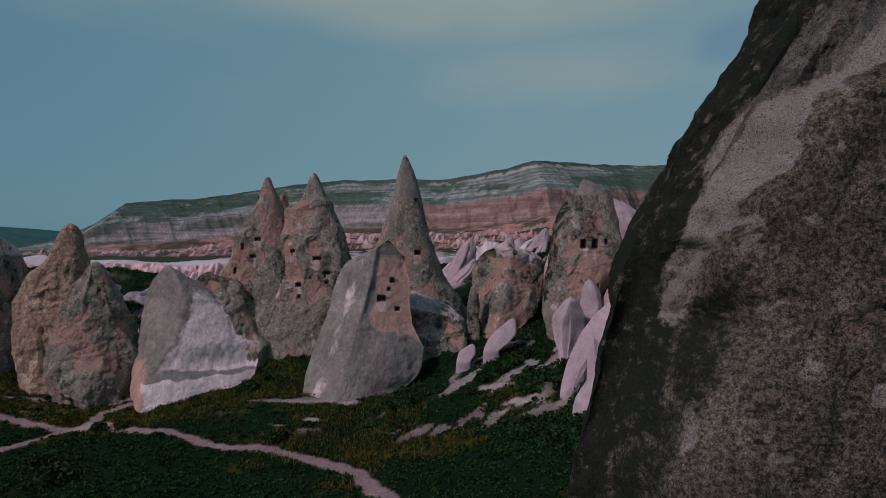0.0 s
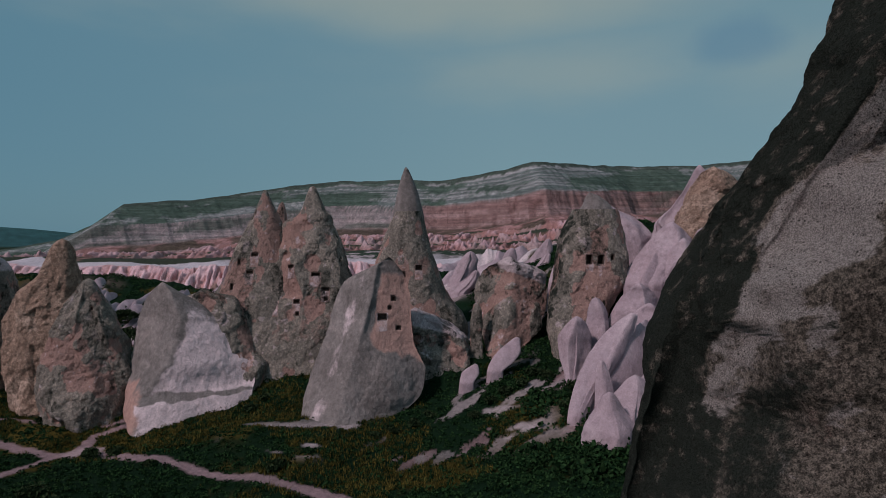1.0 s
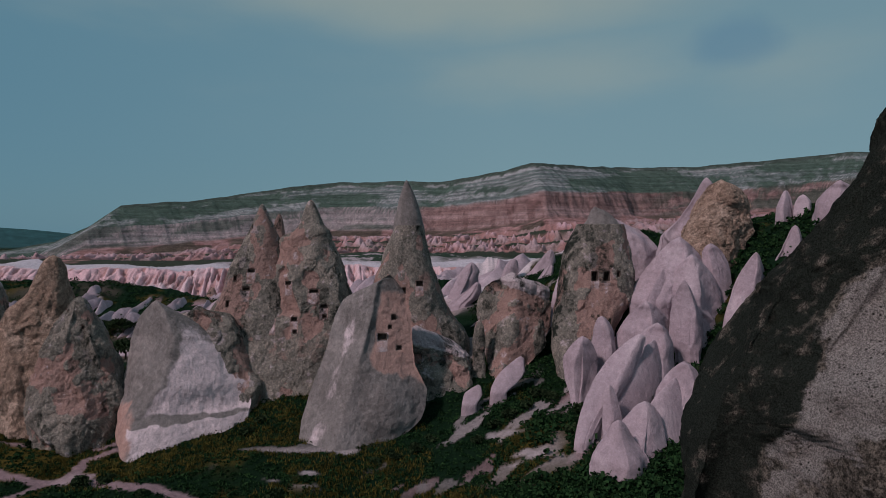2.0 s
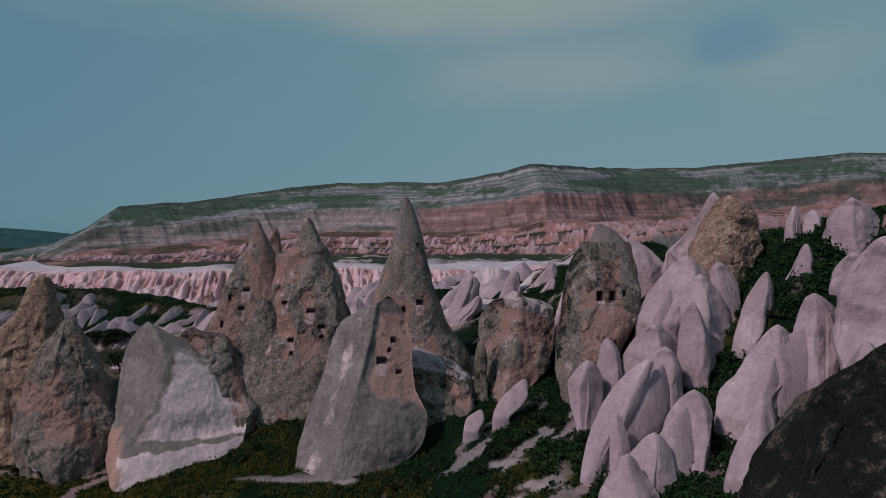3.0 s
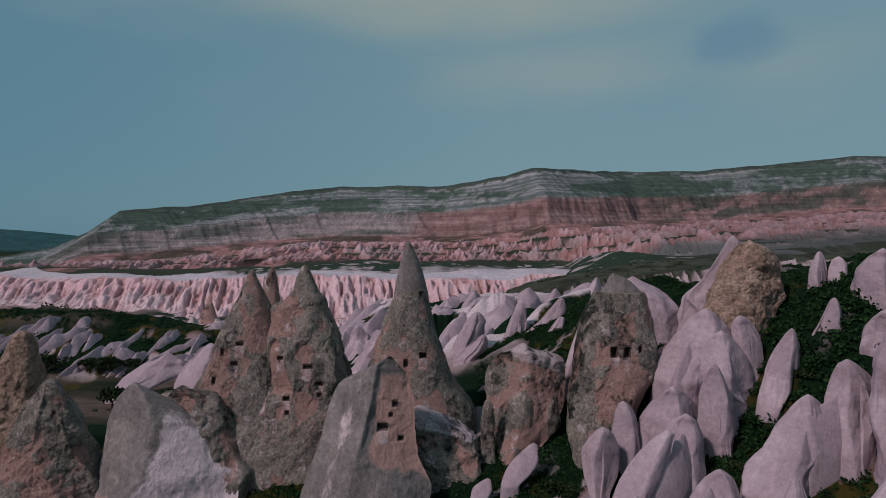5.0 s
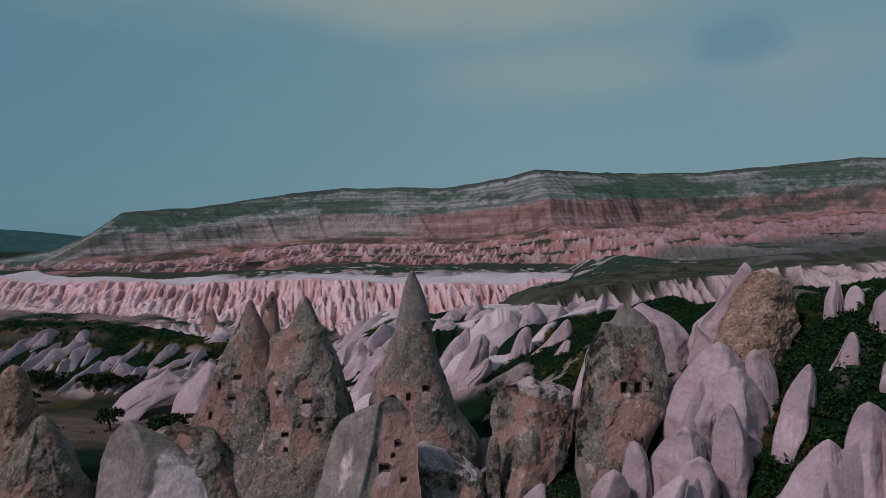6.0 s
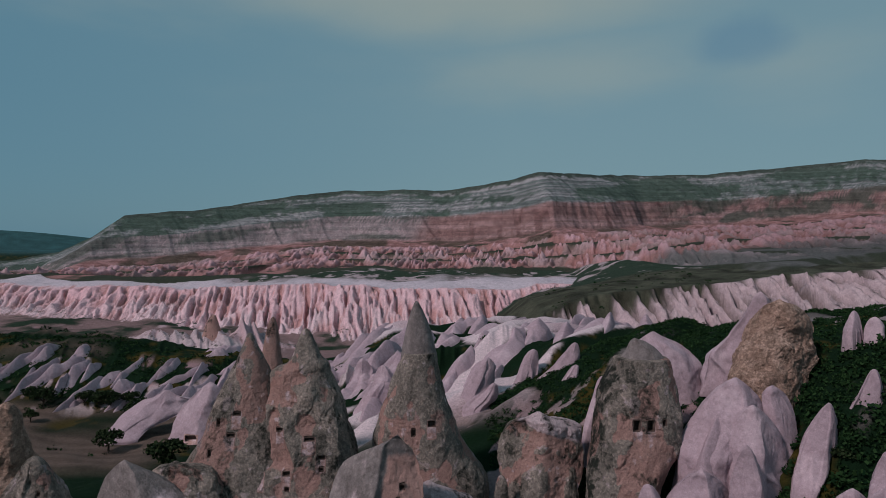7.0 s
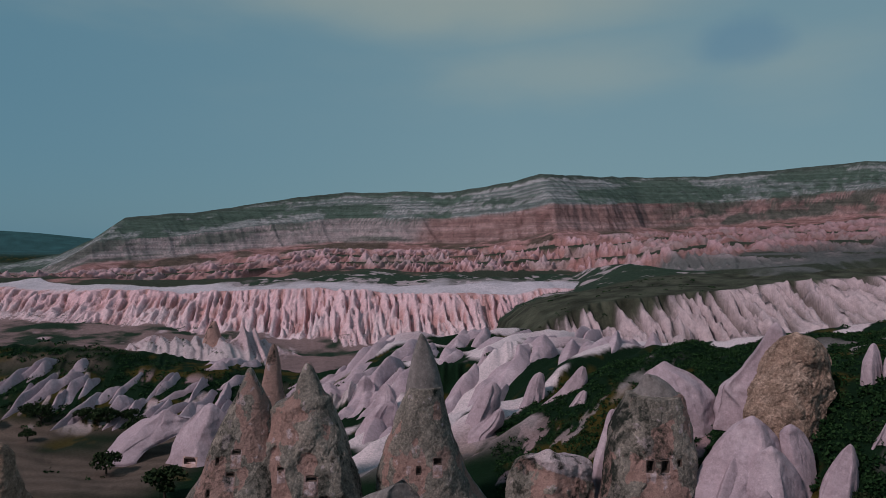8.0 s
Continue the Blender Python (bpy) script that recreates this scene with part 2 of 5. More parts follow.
TREELEAF = leafy("tree_leaves", (0.008, 0.016, 0.008), (0.040, 0.058, 0.028))
BARK = tuff("dark_bark", (0.03, 0.025, 0.02), (0.05, 0.04, 0.033), (0.08, 0.065, 0.05), 2, 12, 0.6, 0.5, 0.3)


# ---- meshes ----
def mesh_object(name, verts, faces, material, parent=None, smooth=True, attr=None):
    me = bpy.data.meshes.new(name)
    me.from_pydata(verts.tolist() if hasattr(verts, "tolist") else verts, [], faces.tolist() if hasattr(faces, "tolist") else faces)
    if smooth:
        me.polygons.foreach_set("use_smooth", np.ones(len(me.polygons), bool))
    if attr:
        key, values = attr
        a = me.color_attributes.new(key, "FLOAT_COLOR", "POINT")
        a.data.foreach_set("color", np.c_[values, np.ones(len(values))].astype(np.float32).ravel())
    me.materials.append(material)
    ob = new(name, me)
    if parent:
        ob.parent = parent
    return ob


def part(name, bm, material, parent, label=""):
    me = bpy.data.meshes.new(name)
    bm.to_mesh(me)
    bm.free()
    me.materials.append(material)
    ob = new(name, me)
    ob.parent = parent
    return tagged(ob, label) if label else ob


def grid_faces(rows, cols, wrap=True):
    r, c = np.meshgrid(np.arange(rows - 1), np.arange(cols if wrap else cols - 1), indexing="ij")
    a, b = r * cols + c, r * cols + (c + 1) % cols
    return np.stack([a, b, b + cols, a + cols], -1).reshape(-1, 4)


# ---- outlines: height, left, right, middle, half depth, from the foot up ----
TWIN_LEFT = [(8.4, -32.3, -19.0, 91.9, 5.9), (11.8, -33.6, -19.3, 93.2, 6.3), (15.4, -33.5, -20.2, 93.8, 5.9), (18.5, -32.1, -20.9, 93.8, 5.0), (21.1, -30.8, -22.3, 93.3, 3.9), (23.0, -29.9, -22.8, 93.1, 3.2), (26.0, -28.4, -23.3, 93.1, 2.4), (27.6, -27.6, -23.9, 92.8, 1.7), (29.8, -26.5, -24.9, 92.4, 0.8), (31.1, -25.9, -25.4, 92.2, 0.2)]
TWIN_RIGHT = [(4.8, -28.5, -11.6, 91.0, 6.5), (6.3, -29.3, -11.6, 91.5, 6.5), (9.0, -29.0, -11.7, 92.2, 6.4), (12.0, -27.4, -11.8, 92.3, 5.7), (15.6, -26.2, -12.6, 92.8, 5.2), (19.4, -24.4, -13.4, 92.7, 4.1), (23.1, -23.9, -14.9, 93.0, 3.4), (26.6, -23.2, -16.1, 93.3, 2.7), (27.5, -21.3, -16.2, 92.8, 2.0), (28.3, -20.7, -17.0, 92.5, 1.4), (30.2, -20.0, -17.9, 92.4, 0.8), (31.6, -19.3, -18.6, 92.3, 0.3)]
NEEDLE_CAP = [(27.4, -7.9, -3.3, 96.3, 2.3), (29.6, -7.5, -3.7, 96.1, 1.9), (31.9, -7, -4.4, 95.9, 1.3), (33.8, -6.4, -5.2, 95.5, 0.6), (34.7, -6, -5.7, 95.1, 0.1)]
NEEDLE = [(10.8, -11.8, 3.3, 97.3, 6.8), (12.8, -11.6, 2.6, 97.3, 6.4), (16.1, -11.4, 0.3, 96.7, 5.2), (18.5, -11.2, -0.7, 96.5, 4.7), (20.9, -10.4, -1.6, 96.2, 4), (24.1, -9.2, -2.6, 95.7, 3), (27.2, -7.9, -3.2, 95.4, 2.1), (28.3, -7.4, -3.5, 95.2, 1.8)]
FRONT = [(1.6, -16.8, -9.6, 75.5, 2.1), (2.8, -17.2, -7.4, 76.2, 2.4), (3.6, -17.3, -5.2, 77.5, 3.2), (5.7, -17.1, -2.9, 79.1, 3.7), (8.0, -16.6, -2.6, 80.1, 3.6), (11.1, -15.6, -4.0, 80.8, 3.0), (14.3, -14.6, -4.5, 81.7, 2.6), (17.5, -13.7, -4.8, 82.7, 2.4), (18.9, -13.0, -5.1, 83.0, 2.1), (19.8, -11.6, -5.6, 82.9, 1.6), (20.9, -9.2, -6.3, 82.4, 0.8), (21.8, -7.6, -7.0, 82.2, 0.2)]
LIGHT = [(0.9, -37.0, -28.0, 78.0, 3.0), (2.0, -39.9, -26.4, 80.3, 4.4), (3.5, -40.7, -24.9, 81.9, 5.0), (5.8, -41.2, -24.8, 83.3, 5.2), (8.2, -41.2, -25.6, 84.3, 4.9), (10.9, -40.9, -27.6, 84.9, 4.3), (13.6, -40.5, -29.9, 85.3, 3.4), (16.1, -39.5, -32.8, 85.1, 2.2), (17.5, -38.3, -35.1, 84.7, 1.1), (18.5, -37.1, -36.4, 84.2, 0.2)]
LEFTHOLE = [(2.6, -51.6, -40.5, 82.7, 3.9), (4.7, -52.3, -40.5, 83.5, 4.1), (7.9, -52, -41.1, 84.2, 3.8), (11.2, -51.4, -42, 84.6, 3.3), (13.9, -50.3, -43.1, 84.7, 2.5), (16, -49, -44.1, 84.4, 1.7), (17.7, -47.8, -45, 84.2, 1), (18.8, -47, -45.6, 84, 0.5)]
LEFTPEAK = [(4.9, -56.7, -47.9, 85.4, 3.5), (7, -57.8, -48, 86.2, 3.9), (9.9, -58.5, -48, 87.1, 4.2), (13.8, -58.6, -48.5, 87.8, 4), (16.9, -57.7, -49.2, 87.8, 3.4), (19.3, -54.7, -49.4, 87.1, 2.1), (21.5, -53.3, -49.8, 86.9, 1.4), (22.8, -52.8, -50, 86.9, 1.1), (23.9, -51.9, -50.4, 86.6, 0.6)]
LEFTEDGE = [(5, -73.6, -59, 90.1, 6.6), (7.8, -73.5, -59.5, 90.5, 6.3), (12.6, -73, -60.6, 91, 5.6), (17.1, -72, -61.3, 91.3, 4.8), (20, -70.6, -61.9, 91.1, 3.9), (21.6, -68.3, -62.5, 90.3, 2.6), (22.7, -65.9, -63.2, 89.2, 1.2)]
LEDGE = [(5.2, -2.8, 0.3, 82.7, 0.8), (6.2, -3.3, 0.7, 83.7, 1), (7.7, -4.1, 3, 85.7, 1.8), (9.1, -4.8, 3.2, 86.8, 2), (10.9, -5.2, 2.6, 87.9, 2), (12.2, -5.4, 1.2, 88.4, 1.7), (13.6, -5.3, -1.2, 88.5, 1), (14.5, -5, -3.4, 88.4, 0.4)]
SLAB = [(5.9, 3.2, 4.9, 86.9, 0.4), (7.6, 3, 4.9, 87.2, 0.5), (11, 3.1, 4.9, 87.8, 0.5), (14.2, 3.4, 4.9, 88.2, 0.4), (15.4, 3.7, 4.5, 88.2, 0.2)]
BLOCK = [(7.6, 5.2, 9.2, 87.3, 1.3), (10, 5, 11.4, 89.1, 2.1), (12.5, 4.7, 13.4, 90.8, 2.8), (15.3, 4.3, 14.5, 92.3, 3.3), (17.4, 4.4, 14.7, 93.1, 3.3), (19.2, 5.2, 14.5, 93.4, 3), (20.3, 6.1, 12.8, 93, 2.2), (20.9, 7.2, 10.6, 92.1, 1.1)]
RIGHT_CAP = [(27.6, 17.9, 24.8, 92.7, 2.8), (29.1, 18.8, 24, 92.5, 2.1), (30.3, 19.2, 22.4, 92.1, 1.3), (30.9, 19.7, 20.7, 91.4, 0.4)]
RIGHT = [(9.7, 13.9, 19.9, 85.8, 2.4), (11.9, 13.8, 20.7, 86.9, 2.8), (14.5, 13.9, 22.2, 88.2, 3.3), (16.5, 14.1, 23.7, 89.3, 3.8), (18.2, 14.5, 25, 90.2, 4.2), (20.3, 14.9, 25.2, 90.7, 4.1), (22.9, 15.5, 25.1, 91.2, 3.8), (25.1, 16.2, 24.9, 91.4, 3.5), (27.5, 17.4, 24.5, 91.5, 2.8), (28.4, 17.9, 24.1, 91.4, 2.5)]
CAPROCK = [(25.5, 33.2, 42.4, 94.6, 3.2), (27.1, 34, 43.7, 95.4, 3.4), (28.8, 34.8, 44.2, 95.9, 3.3), (31, 35.9, 44.3, 96.5, 2.9), (32.6, 37.1, 43.6, 96.4, 2.3), (34, 38.1, 41.9, 96, 1.3), (34.6, 38.7, 40, 95.5, 0.5)]
LEANCONE = [(26.4, 32.4, 41.4, 101.1, 3.2), (29.5, 35.1, 41.7, 100.6, 2.3), (32, 36.8, 41.1, 100.1, 1.5), (34.1, 37.9, 40.2, 99.6, 0.8), (35.5, 38.6, 39, 99.2, 0.2)]
MIDROCK = [(7.8, -30.1, -23.9, 85.3, 1.9), (9.3, -32.5, -24.9, 86.2, 2.3), (11.9, -35.1, -25.9, 87.4, 2.8), (14.6, -35.6, -27.3, 87.8, 2.5), (16.4, -35.3, -28.7, 87.8, 2), (17.1, -33.5, -31.2, 86.7, 0.7)]
C1 = [(18.2, 24, 32.6, 87.9, 3), (19.8, 24.8, 33.8, 88.7, 3.1), (21.6, 26.1, 34.4, 89.2, 2.9), (23.8, 27.8, 34.2, 89.4, 2.2), (25.2, 29, 33.2, 89.2, 1.5), (26, 29.7, 32.1, 88.8, 0.8)]
C2 = [(12, 28.9, 32.8, 83.5, 1.6), (14.1, 28.6, 34.5, 84.9, 2.4), (16.3, 28.3, 35.4, 85.9, 2.9), (18.7, 28.5, 35.3, 86.4, 2.7), (21.5, 29.3, 34.3, 86.4, 2), (23.3, 30.2, 32.8, 85.9, 1.1), (24.2, 30.8, 31.6, 85.3, 0.3)]
C2B = [(12.6, 27.4, 30.5, 80.9, 0.9), (14.5, 27, 30.9, 81.4, 1.2), (17.1, 27.2, 30.7, 81.6, 1.1), (19.8, 27.7, 29.7, 81.4, 0.6), (21.3, 28.3, 28.7, 81.1, 0.1)]
C3 = [(15.1, 34.9, 36.9, 86.7, 0.7), (17.5, 34.8, 37.2, 87.3, 0.8), (19.9, 34.2, 37.5, 88.1, 1.1), (22.4, 33.9, 37.4, 88.6, 1.2), (24.5, 33.9, 36.6, 88.8, 0.9), (25.4, 34.2, 35.7, 88.5, 0.5)]
C4 = [(14.8, 34.2, 36.9, 83, 1), (17.7, 35.3, 39, 84.2, 1.3), (20, 36.3, 40, 84.9, 1.3), (22, 37.4, 40.3, 85.3, 1), (23.7, 38.5, 40, 85.3, 0.5), (24.6, 39.1, 39.5, 85.1, 0.1)]
C5 = [(18.4, 40.9, 48.2, 86.5, 2.6), (21.5, 41.8, 47.6, 86.6, 2), (23.6, 42.6, 47, 86.6, 1.5), (25.3, 43.4, 46.1, 86.4, 0.9), (26.8, 44.1, 45.7, 86.3, 0.6), (28, 44.6, 45.2, 86.2, 0.2)]
C6 = [(23.6, 47.9, 55.7, 86.6, 2.7), (26.1, 47.9, 56.8, 87.5, 3.1), (28.9, 48.3, 56.4, 87.8, 2.9), (31.4, 48.8, 55, 87.6, 2.2), (32.9, 49.6, 53.3, 87.1, 1.3), (33.7, 50.2, 51.4, 86.4, 0.4)]
C7 = [(22.2, 45.9, 51.7, 83, 2.1), (24.6, 46.4, 51.6, 83.3, 1.8), (26, 47.2, 50.7, 83, 1.2), (26.8, 47.8, 49.4, 82.6, 0.6)]
C8 = [(10.2, 27.8, 35, 72.8, 2.9), (12.2, 29, 36.9, 74, 3.1), (14.1, 30.7, 37.8, 74.6, 2.8), (16.5, 32.5, 37.7, 74.9, 2.1), (18.3, 33.8, 36.8, 74.8, 1.2), (19.3, 34.5, 35.6, 74.4, 0.4)]
C9 = [(8.6, 20.6, 27.2, 81.2, 2.3), (10.4, 20.4, 27.7, 81.9, 2.6), (13, 20.7, 27.9, 82.4, 2.5), (15.6, 21.4, 27.5, 82.6, 2.2), (17.6, 22.7, 26.1, 82, 1.2), (18.5, 23.6, 24.7, 81.4, 0.4)]
C9B = [(7.2, 22.6, 24.4, 75.6, 0.6), (9, 22.4, 25.5, 76.7, 1.1), (10.8, 21.7, 26.3, 77.9, 1.6), (13.2, 21.9, 26.4, 78.7, 1.6), (15.4, 22.9, 25.8, 78.8, 1), (16.3, 23.9, 24.9, 78.4, 0.4)]
C10 = [(6.1, 14.4, 15.5, 76.9, 0.4), (8, 14, 16.3, 78, 0.9), (9.8, 13.7, 17.4, 79.2, 1.5), (11.9, 13.7, 17.7, 79.9, 1.6), (13.5, 14.5, 17.2, 79.8, 1.1), (14.5, 15.3, 16.5, 79.5, 0.5)]
C10B = [(8.2, 18.5, 20, 80.5, 0.5), (9.9, 18, 20.4, 81.3, 0.8), (12.4, 17.6, 20.6, 82, 1), (14.9, 17.8, 20.3, 82.5, 0.9), (16.6, 18.4, 19.4, 82.4, 0.4)]
C11 = [(5.2, 12.6, 14.5, 68.6, 0.6), (7.3, 13.4, 16.1, 70.4, 0.8), (9, 14.4, 18, 72, 1.1), (10.9, 15.9, 19.9, 73.5, 1.2), (12.4, 17.2, 20.9, 74.4, 1.1), (14, 18.9, 21.8, 75.1, 0.9), (15.3, 20.7, 22.2, 75.5, 0.5)]
C11B = [(5.2, 15.6, 17.6, 68.6, 0.6), (7.6, 15.7, 17.7, 69.5, 0.6), (9.7, 15.9, 17.4, 70, 0.4), (11, 16.3, 16.9, 70.2, 0.2)]
C12 = [(4.4, 19.1, 24.5, 67.8, 1.9), (6.7, 19.9, 25.2, 68.9, 1.8), (9.1, 21, 26, 70, 1.8), (10.9, 21.9, 26.3, 70.5, 1.5), (12.5, 23.2, 25.9, 70.6, 0.9), (13.3, 24, 25, 70.4, 0.4)]
C13 = [(6.7, 24.7, 29.5, 63.6, 1.7), (9.2, 26.1, 30.5, 65, 1.5), (11.3, 27.4, 30.5, 65.7, 1.1), (13.3, 28.5, 30, 66.1, 0.6), (14.1, 28.9, 29.5, 66.2, 0.2)]
C14 = [(10.1, 24.5, 29.1, 54.5, 1.6), (12.6, 26.6, 30.8, 55.8, 1.5), (14.5, 28.2, 31.9, 56.7, 1.3), (16.1, 29.7, 32.2, 57.1, 0.9), (17.8, 31.3, 32.1, 57.3, 0.3)]
C15 = [(9.7, 33.4, 39.2, 60.9, 2), (12.2, 33.9, 39.8, 62.1, 2.1), (14.9, 34.8, 40, 63.1, 1.8), (17.3, 35.6, 39.3, 63.5, 1.3), (19.3, 36.7, 37.7, 63.3, 0.3)]
C16 = [(13.8, 36.6, 41.4, 73.6, 1.7), (16.4, 36.9, 43.3, 75.2, 2.2), (18.7, 37.4, 43.5, 75.9, 2.1), (20.8, 38.2, 42.6, 76, 1.5), (22.3, 38.7, 40.8, 75.7, 0.7)]
C17 = [(13.5, 39.6, 47.4, 70, 3.1), (16.7, 39.6, 48.1, 70.9, 3.4), (20.5, 40, 48.7, 71.8, 3.5), (24, 40.9, 48.3, 71.9, 2.9), (26.8, 42, 47.1, 71.7, 2), (28.5, 42.9, 45.1, 70.9, 0.9)]
C18 = [(5.1, 15, 20.9, 65, 2.1), (7.3, 16.2, 21, 66.1, 1.7), (8.7, 17.3, 20.8, 66.5, 1.2), (10, 18.4, 19.9, 66.5, 0.5)]
C19 = [(5.6, 13.2, 18.6, 62.8, 1.9), (7.8, 14.3, 17.3, 63.4, 1), (9.1, 15.1, 16.3, 63.4, 0.4)]
C20 = [(17.8, 36.4, 40.8, 85.5, 1.5), (20.6, 38.3, 41, 85.9, 1), (22.3, 39.2, 40.9, 86.2, 0.6), (23.5, 40, 40.4, 86.1, 0.1)]
CS1 = [(30.7, 47.6, 50, 96, 1), (32.1, 48.2, 49.9, 96.2, 0.7), (33.3, 48.8, 49.4, 96.2, 0.2)]
CS2 = [(29.8, 49.6, 52.4, 95.1, 1.2), (31.5, 50.1, 52.4, 95.5, 0.9), (32.5, 50.6, 51.7, 95.4, 0.4)]
P1 = [(7.6, 5.1, 7.1, 81.4, 0.4), (8.6, 5.6, 8.6, 82.5, 0.6), (10, 6.9, 9.6, 83.6, 0.5), (11.3, 8.6, 9.6, 84.2, 0.2)]
P2 = [(6.4, 1.5, 3.4, 79.9, 0.4), (7.6, 1.9, 4.1, 80.8, 0.4), (8.5, 3.2, 3.9, 81.1, 0.1)]
B1 = [(11.4, 8.7, 13.6, 125.2, 1.2), (13.9, 9.4, 15.8, 126.2, 1.6), (17, 12.8, 19.3, 127, 1.6), (19.9, 16.1, 20.5, 127.1, 1.1), (22.4, 18.4, 21.3, 127.3, 0.7), (24.1, 19.8, 21, 127.3, 0.3)]
B2 = [(12, 8, 11, 128.8, 0.8), (14.3, 8.6, 12.7, 129.7, 1), (17.2, 10.2, 14.2, 130.6, 1), (20.2, 11.6, 14.9, 131.3, 0.8), (22.1, 12.9, 14.5, 131.4, 0.4)]
B3 = [(13.8, 13.7, 16.5, 119.7, 0.7), (15.5, 14.5, 17.6, 120.2, 0.8), (17.3, 15.8, 18.6, 120.7, 0.7), (19.6, 17.4, 19.7, 121.1, 0.6), (21.4, 18.8, 19.9, 121.3, 0.3)]
B4 = [(9.3, 4.5, 8.2, 107.9, 0.9), (10.2, 5.2, 10, 108.8, 1.2), (11.9, 7.2, 14, 110.3, 1.7), (13.3, 9.8, 15.4, 110.8, 1.4), (14.6, 12.8, 14.9, 110.5, 0.5)]
B5 = [(13.3, -0.1, 4.2, 125.3, 1.3), (15.9, 0.5, 5.3, 126.1, 1.4), (18, 1.5, 6.5, 126.6, 1.5), (20, 3.1, 6.5, 126.6, 1), (21.6, 4.3, 5.7, 126.4, 0.4)]
B6 = [(11.1, 0.4, 3.8, 121, 1), (14.1, 0.7, 4.5, 122, 1.1), (15.6, 2.2, 6.2, 122.5, 1.2), (17.1, 4.1, 6.6, 122.5, 0.7), (18.1, 5.2, 6.4, 122.3, 0.3)]
B8 = [(16.9, 15.4, 18, 98.6, 0.7), (19.7, 16.3, 18.7, 99.4, 0.6), (21.9, 17.2, 19.1, 99.9, 0.5), (24.1, 18.1, 18.9, 100.2, 0.2)]
W1 = [(0.4, -28.3, -22.7, 166.4, 1.4), (4, -27.7, -20.2, 167.7, 1.9), (7.9, -25.9, -19.2, 168.4, 1.7), (11.3, -24.4, -19.8, 168.7, 1.1), (13.5, -23, -21.4, 168.4, 0.4)]
W2 = [(-3.5, -22.3, -17.7, 145.9, 0.9), (0.4, -22.3, -15.6, 147.7, 1.3), (4.5, -21.9, -13.7, 149.4, 1.6), (8.9, -19.9, -13.3, 150.5, 1.3), (11.4, -17.3, -13.3, 150.8, 0.8)]
W3 = [(8.9, -19, -13.7, 159.6, 1.6), (11.8, -18.4, -14.3, 160.5, 1.2), (13.4, -17.4, -15.6, 160.5, 0.5)]
DUNE = [(0.5, -72.7, -67.9, 147.2, 1.2), (1.8, -73.6, -65.6, 149.8, 2), (3.5, -73.4, -62, 152.7, 2.8), (5.1, -72.2, -58.1, 155.3, 3.5), (6.7, -69.9, -57.9, 156.3, 3), (7.6, -67, -60.7, 155.6, 1.6)]
ARCH = [(-2.3, -59.4, -46.1, 143.9, 4), (0.8, -59.3, -46, 145.2, 4), (4, -58.6, -45.8, 146.5, 3.9), (7.3, -57, -46.6, 147.2, 3.1), (10.3, -54.4, -47.8, 147.2, 2), (12.3, -52.1, -49.5, 146.8, 0.8)]
FC1 = [(-25.3, -156.1, -139.1, 408.7, 6.8), (-17.5, -153.3, -141, 408, 4.9), (-10.3, -150.5, -142.8, 407.2, 3.1), (-4.2, -147.2, -144.4, 406.1, 1.1)]
TWIN_BACK = [(16.1, -31.1, -26.3, 112.9, 1.9), (21.2, -30.7, -26.8, 112.9, 1.6), (25.4, -30.1, -27.3, 112.8, 1.1), (28.8, -29.4, -27.7, 112.5, 0.7), (30.6, -28.6, -28.1, 112.2, 0.2)]
B9 = [(24.2, 22.4, 33.4, 104.6, 3.2), (26.4, 23.2, 32.2, 104.9, 2.6), (28, 24.0, 30.2, 104.8, 1.6), (28.9, 25.2, 28.0, 104.5, 0.6)]

CONE_FEET = [C1, C2, C3, C4, C5, C6, C7, C8, C9, C9B, C10, C10B, C11, C12, C13, C14, C15, C16, C17, C18, C19, C20, LEANCONE]


# ---- the lie of the land ----
NEAR_X = [-140, -100, -65, -40, -20, 0, 15, 30, 50, 80, 140]
NEAR_Y = [0, 45, 65, 78, 88, 105, 125, 150, 200]
NEAR_Z = np.array([
    [-2, -2, -2, -1, -1, -1, 1, 4, 11, 24, 38],
    [0, 0, 0, 0, 0, 0.2, 2, 4.5, 12, 25, 40],
    [2, 1.5, 1, 0.8, 1, 1.8, 5, 7, 14, 28, 43],
    [4, 3, 2, 1.2, 3.0, 5, 7.5, 10.5, 18.5, 32, 46],
    [6, 5, 4, 3.5, 7.5, 9, 10, 15.5, 29, 37, 48],
    [6, 5, 5, 6, 9, 12, 16, 21, 30, 35, 46],
    [3, 2, 3, 5, 7, 12.5, 17.5, 23.5, 28, 31, 40],
    [1, 0.5, 1, 2, 5.5, 10, 18, 22, 23, 22, 32],
    [0, 0, 0, 3, 13, 14, 16, 15, 12, 12, 20]], float)


def spline(at, knots, values):
    """Smooth curve through values (last axis) over knots, as weights of a Catmull-Rom."""
    knots, at = np.asarray(knots, float), np.clip(at, knots[0], knots[-1])
    slope = np.gradient(np.asarray(values, float), knots, axis=-1)
    i = np.clip(np.searchsorted(knots, at, "right") - 1, 0, len(knots) - 2)
    h = knots[i + 1] - knots[i]
    s = (at - knots[i]) / h
    return i, s, h, slope


def curve(at, knots, values):
    values = np.asarray(values, float)
    i, s, h, m = spline(at, knots, values)
    return values[i] * (1 + 2 * s) * (1 - s) ** 2 + m[i] * h * s * (1 - s) ** 2 + values[i + 1] * s * s * (3 - 2 * s) + m[i + 1] * h * s * s * (s - 1)


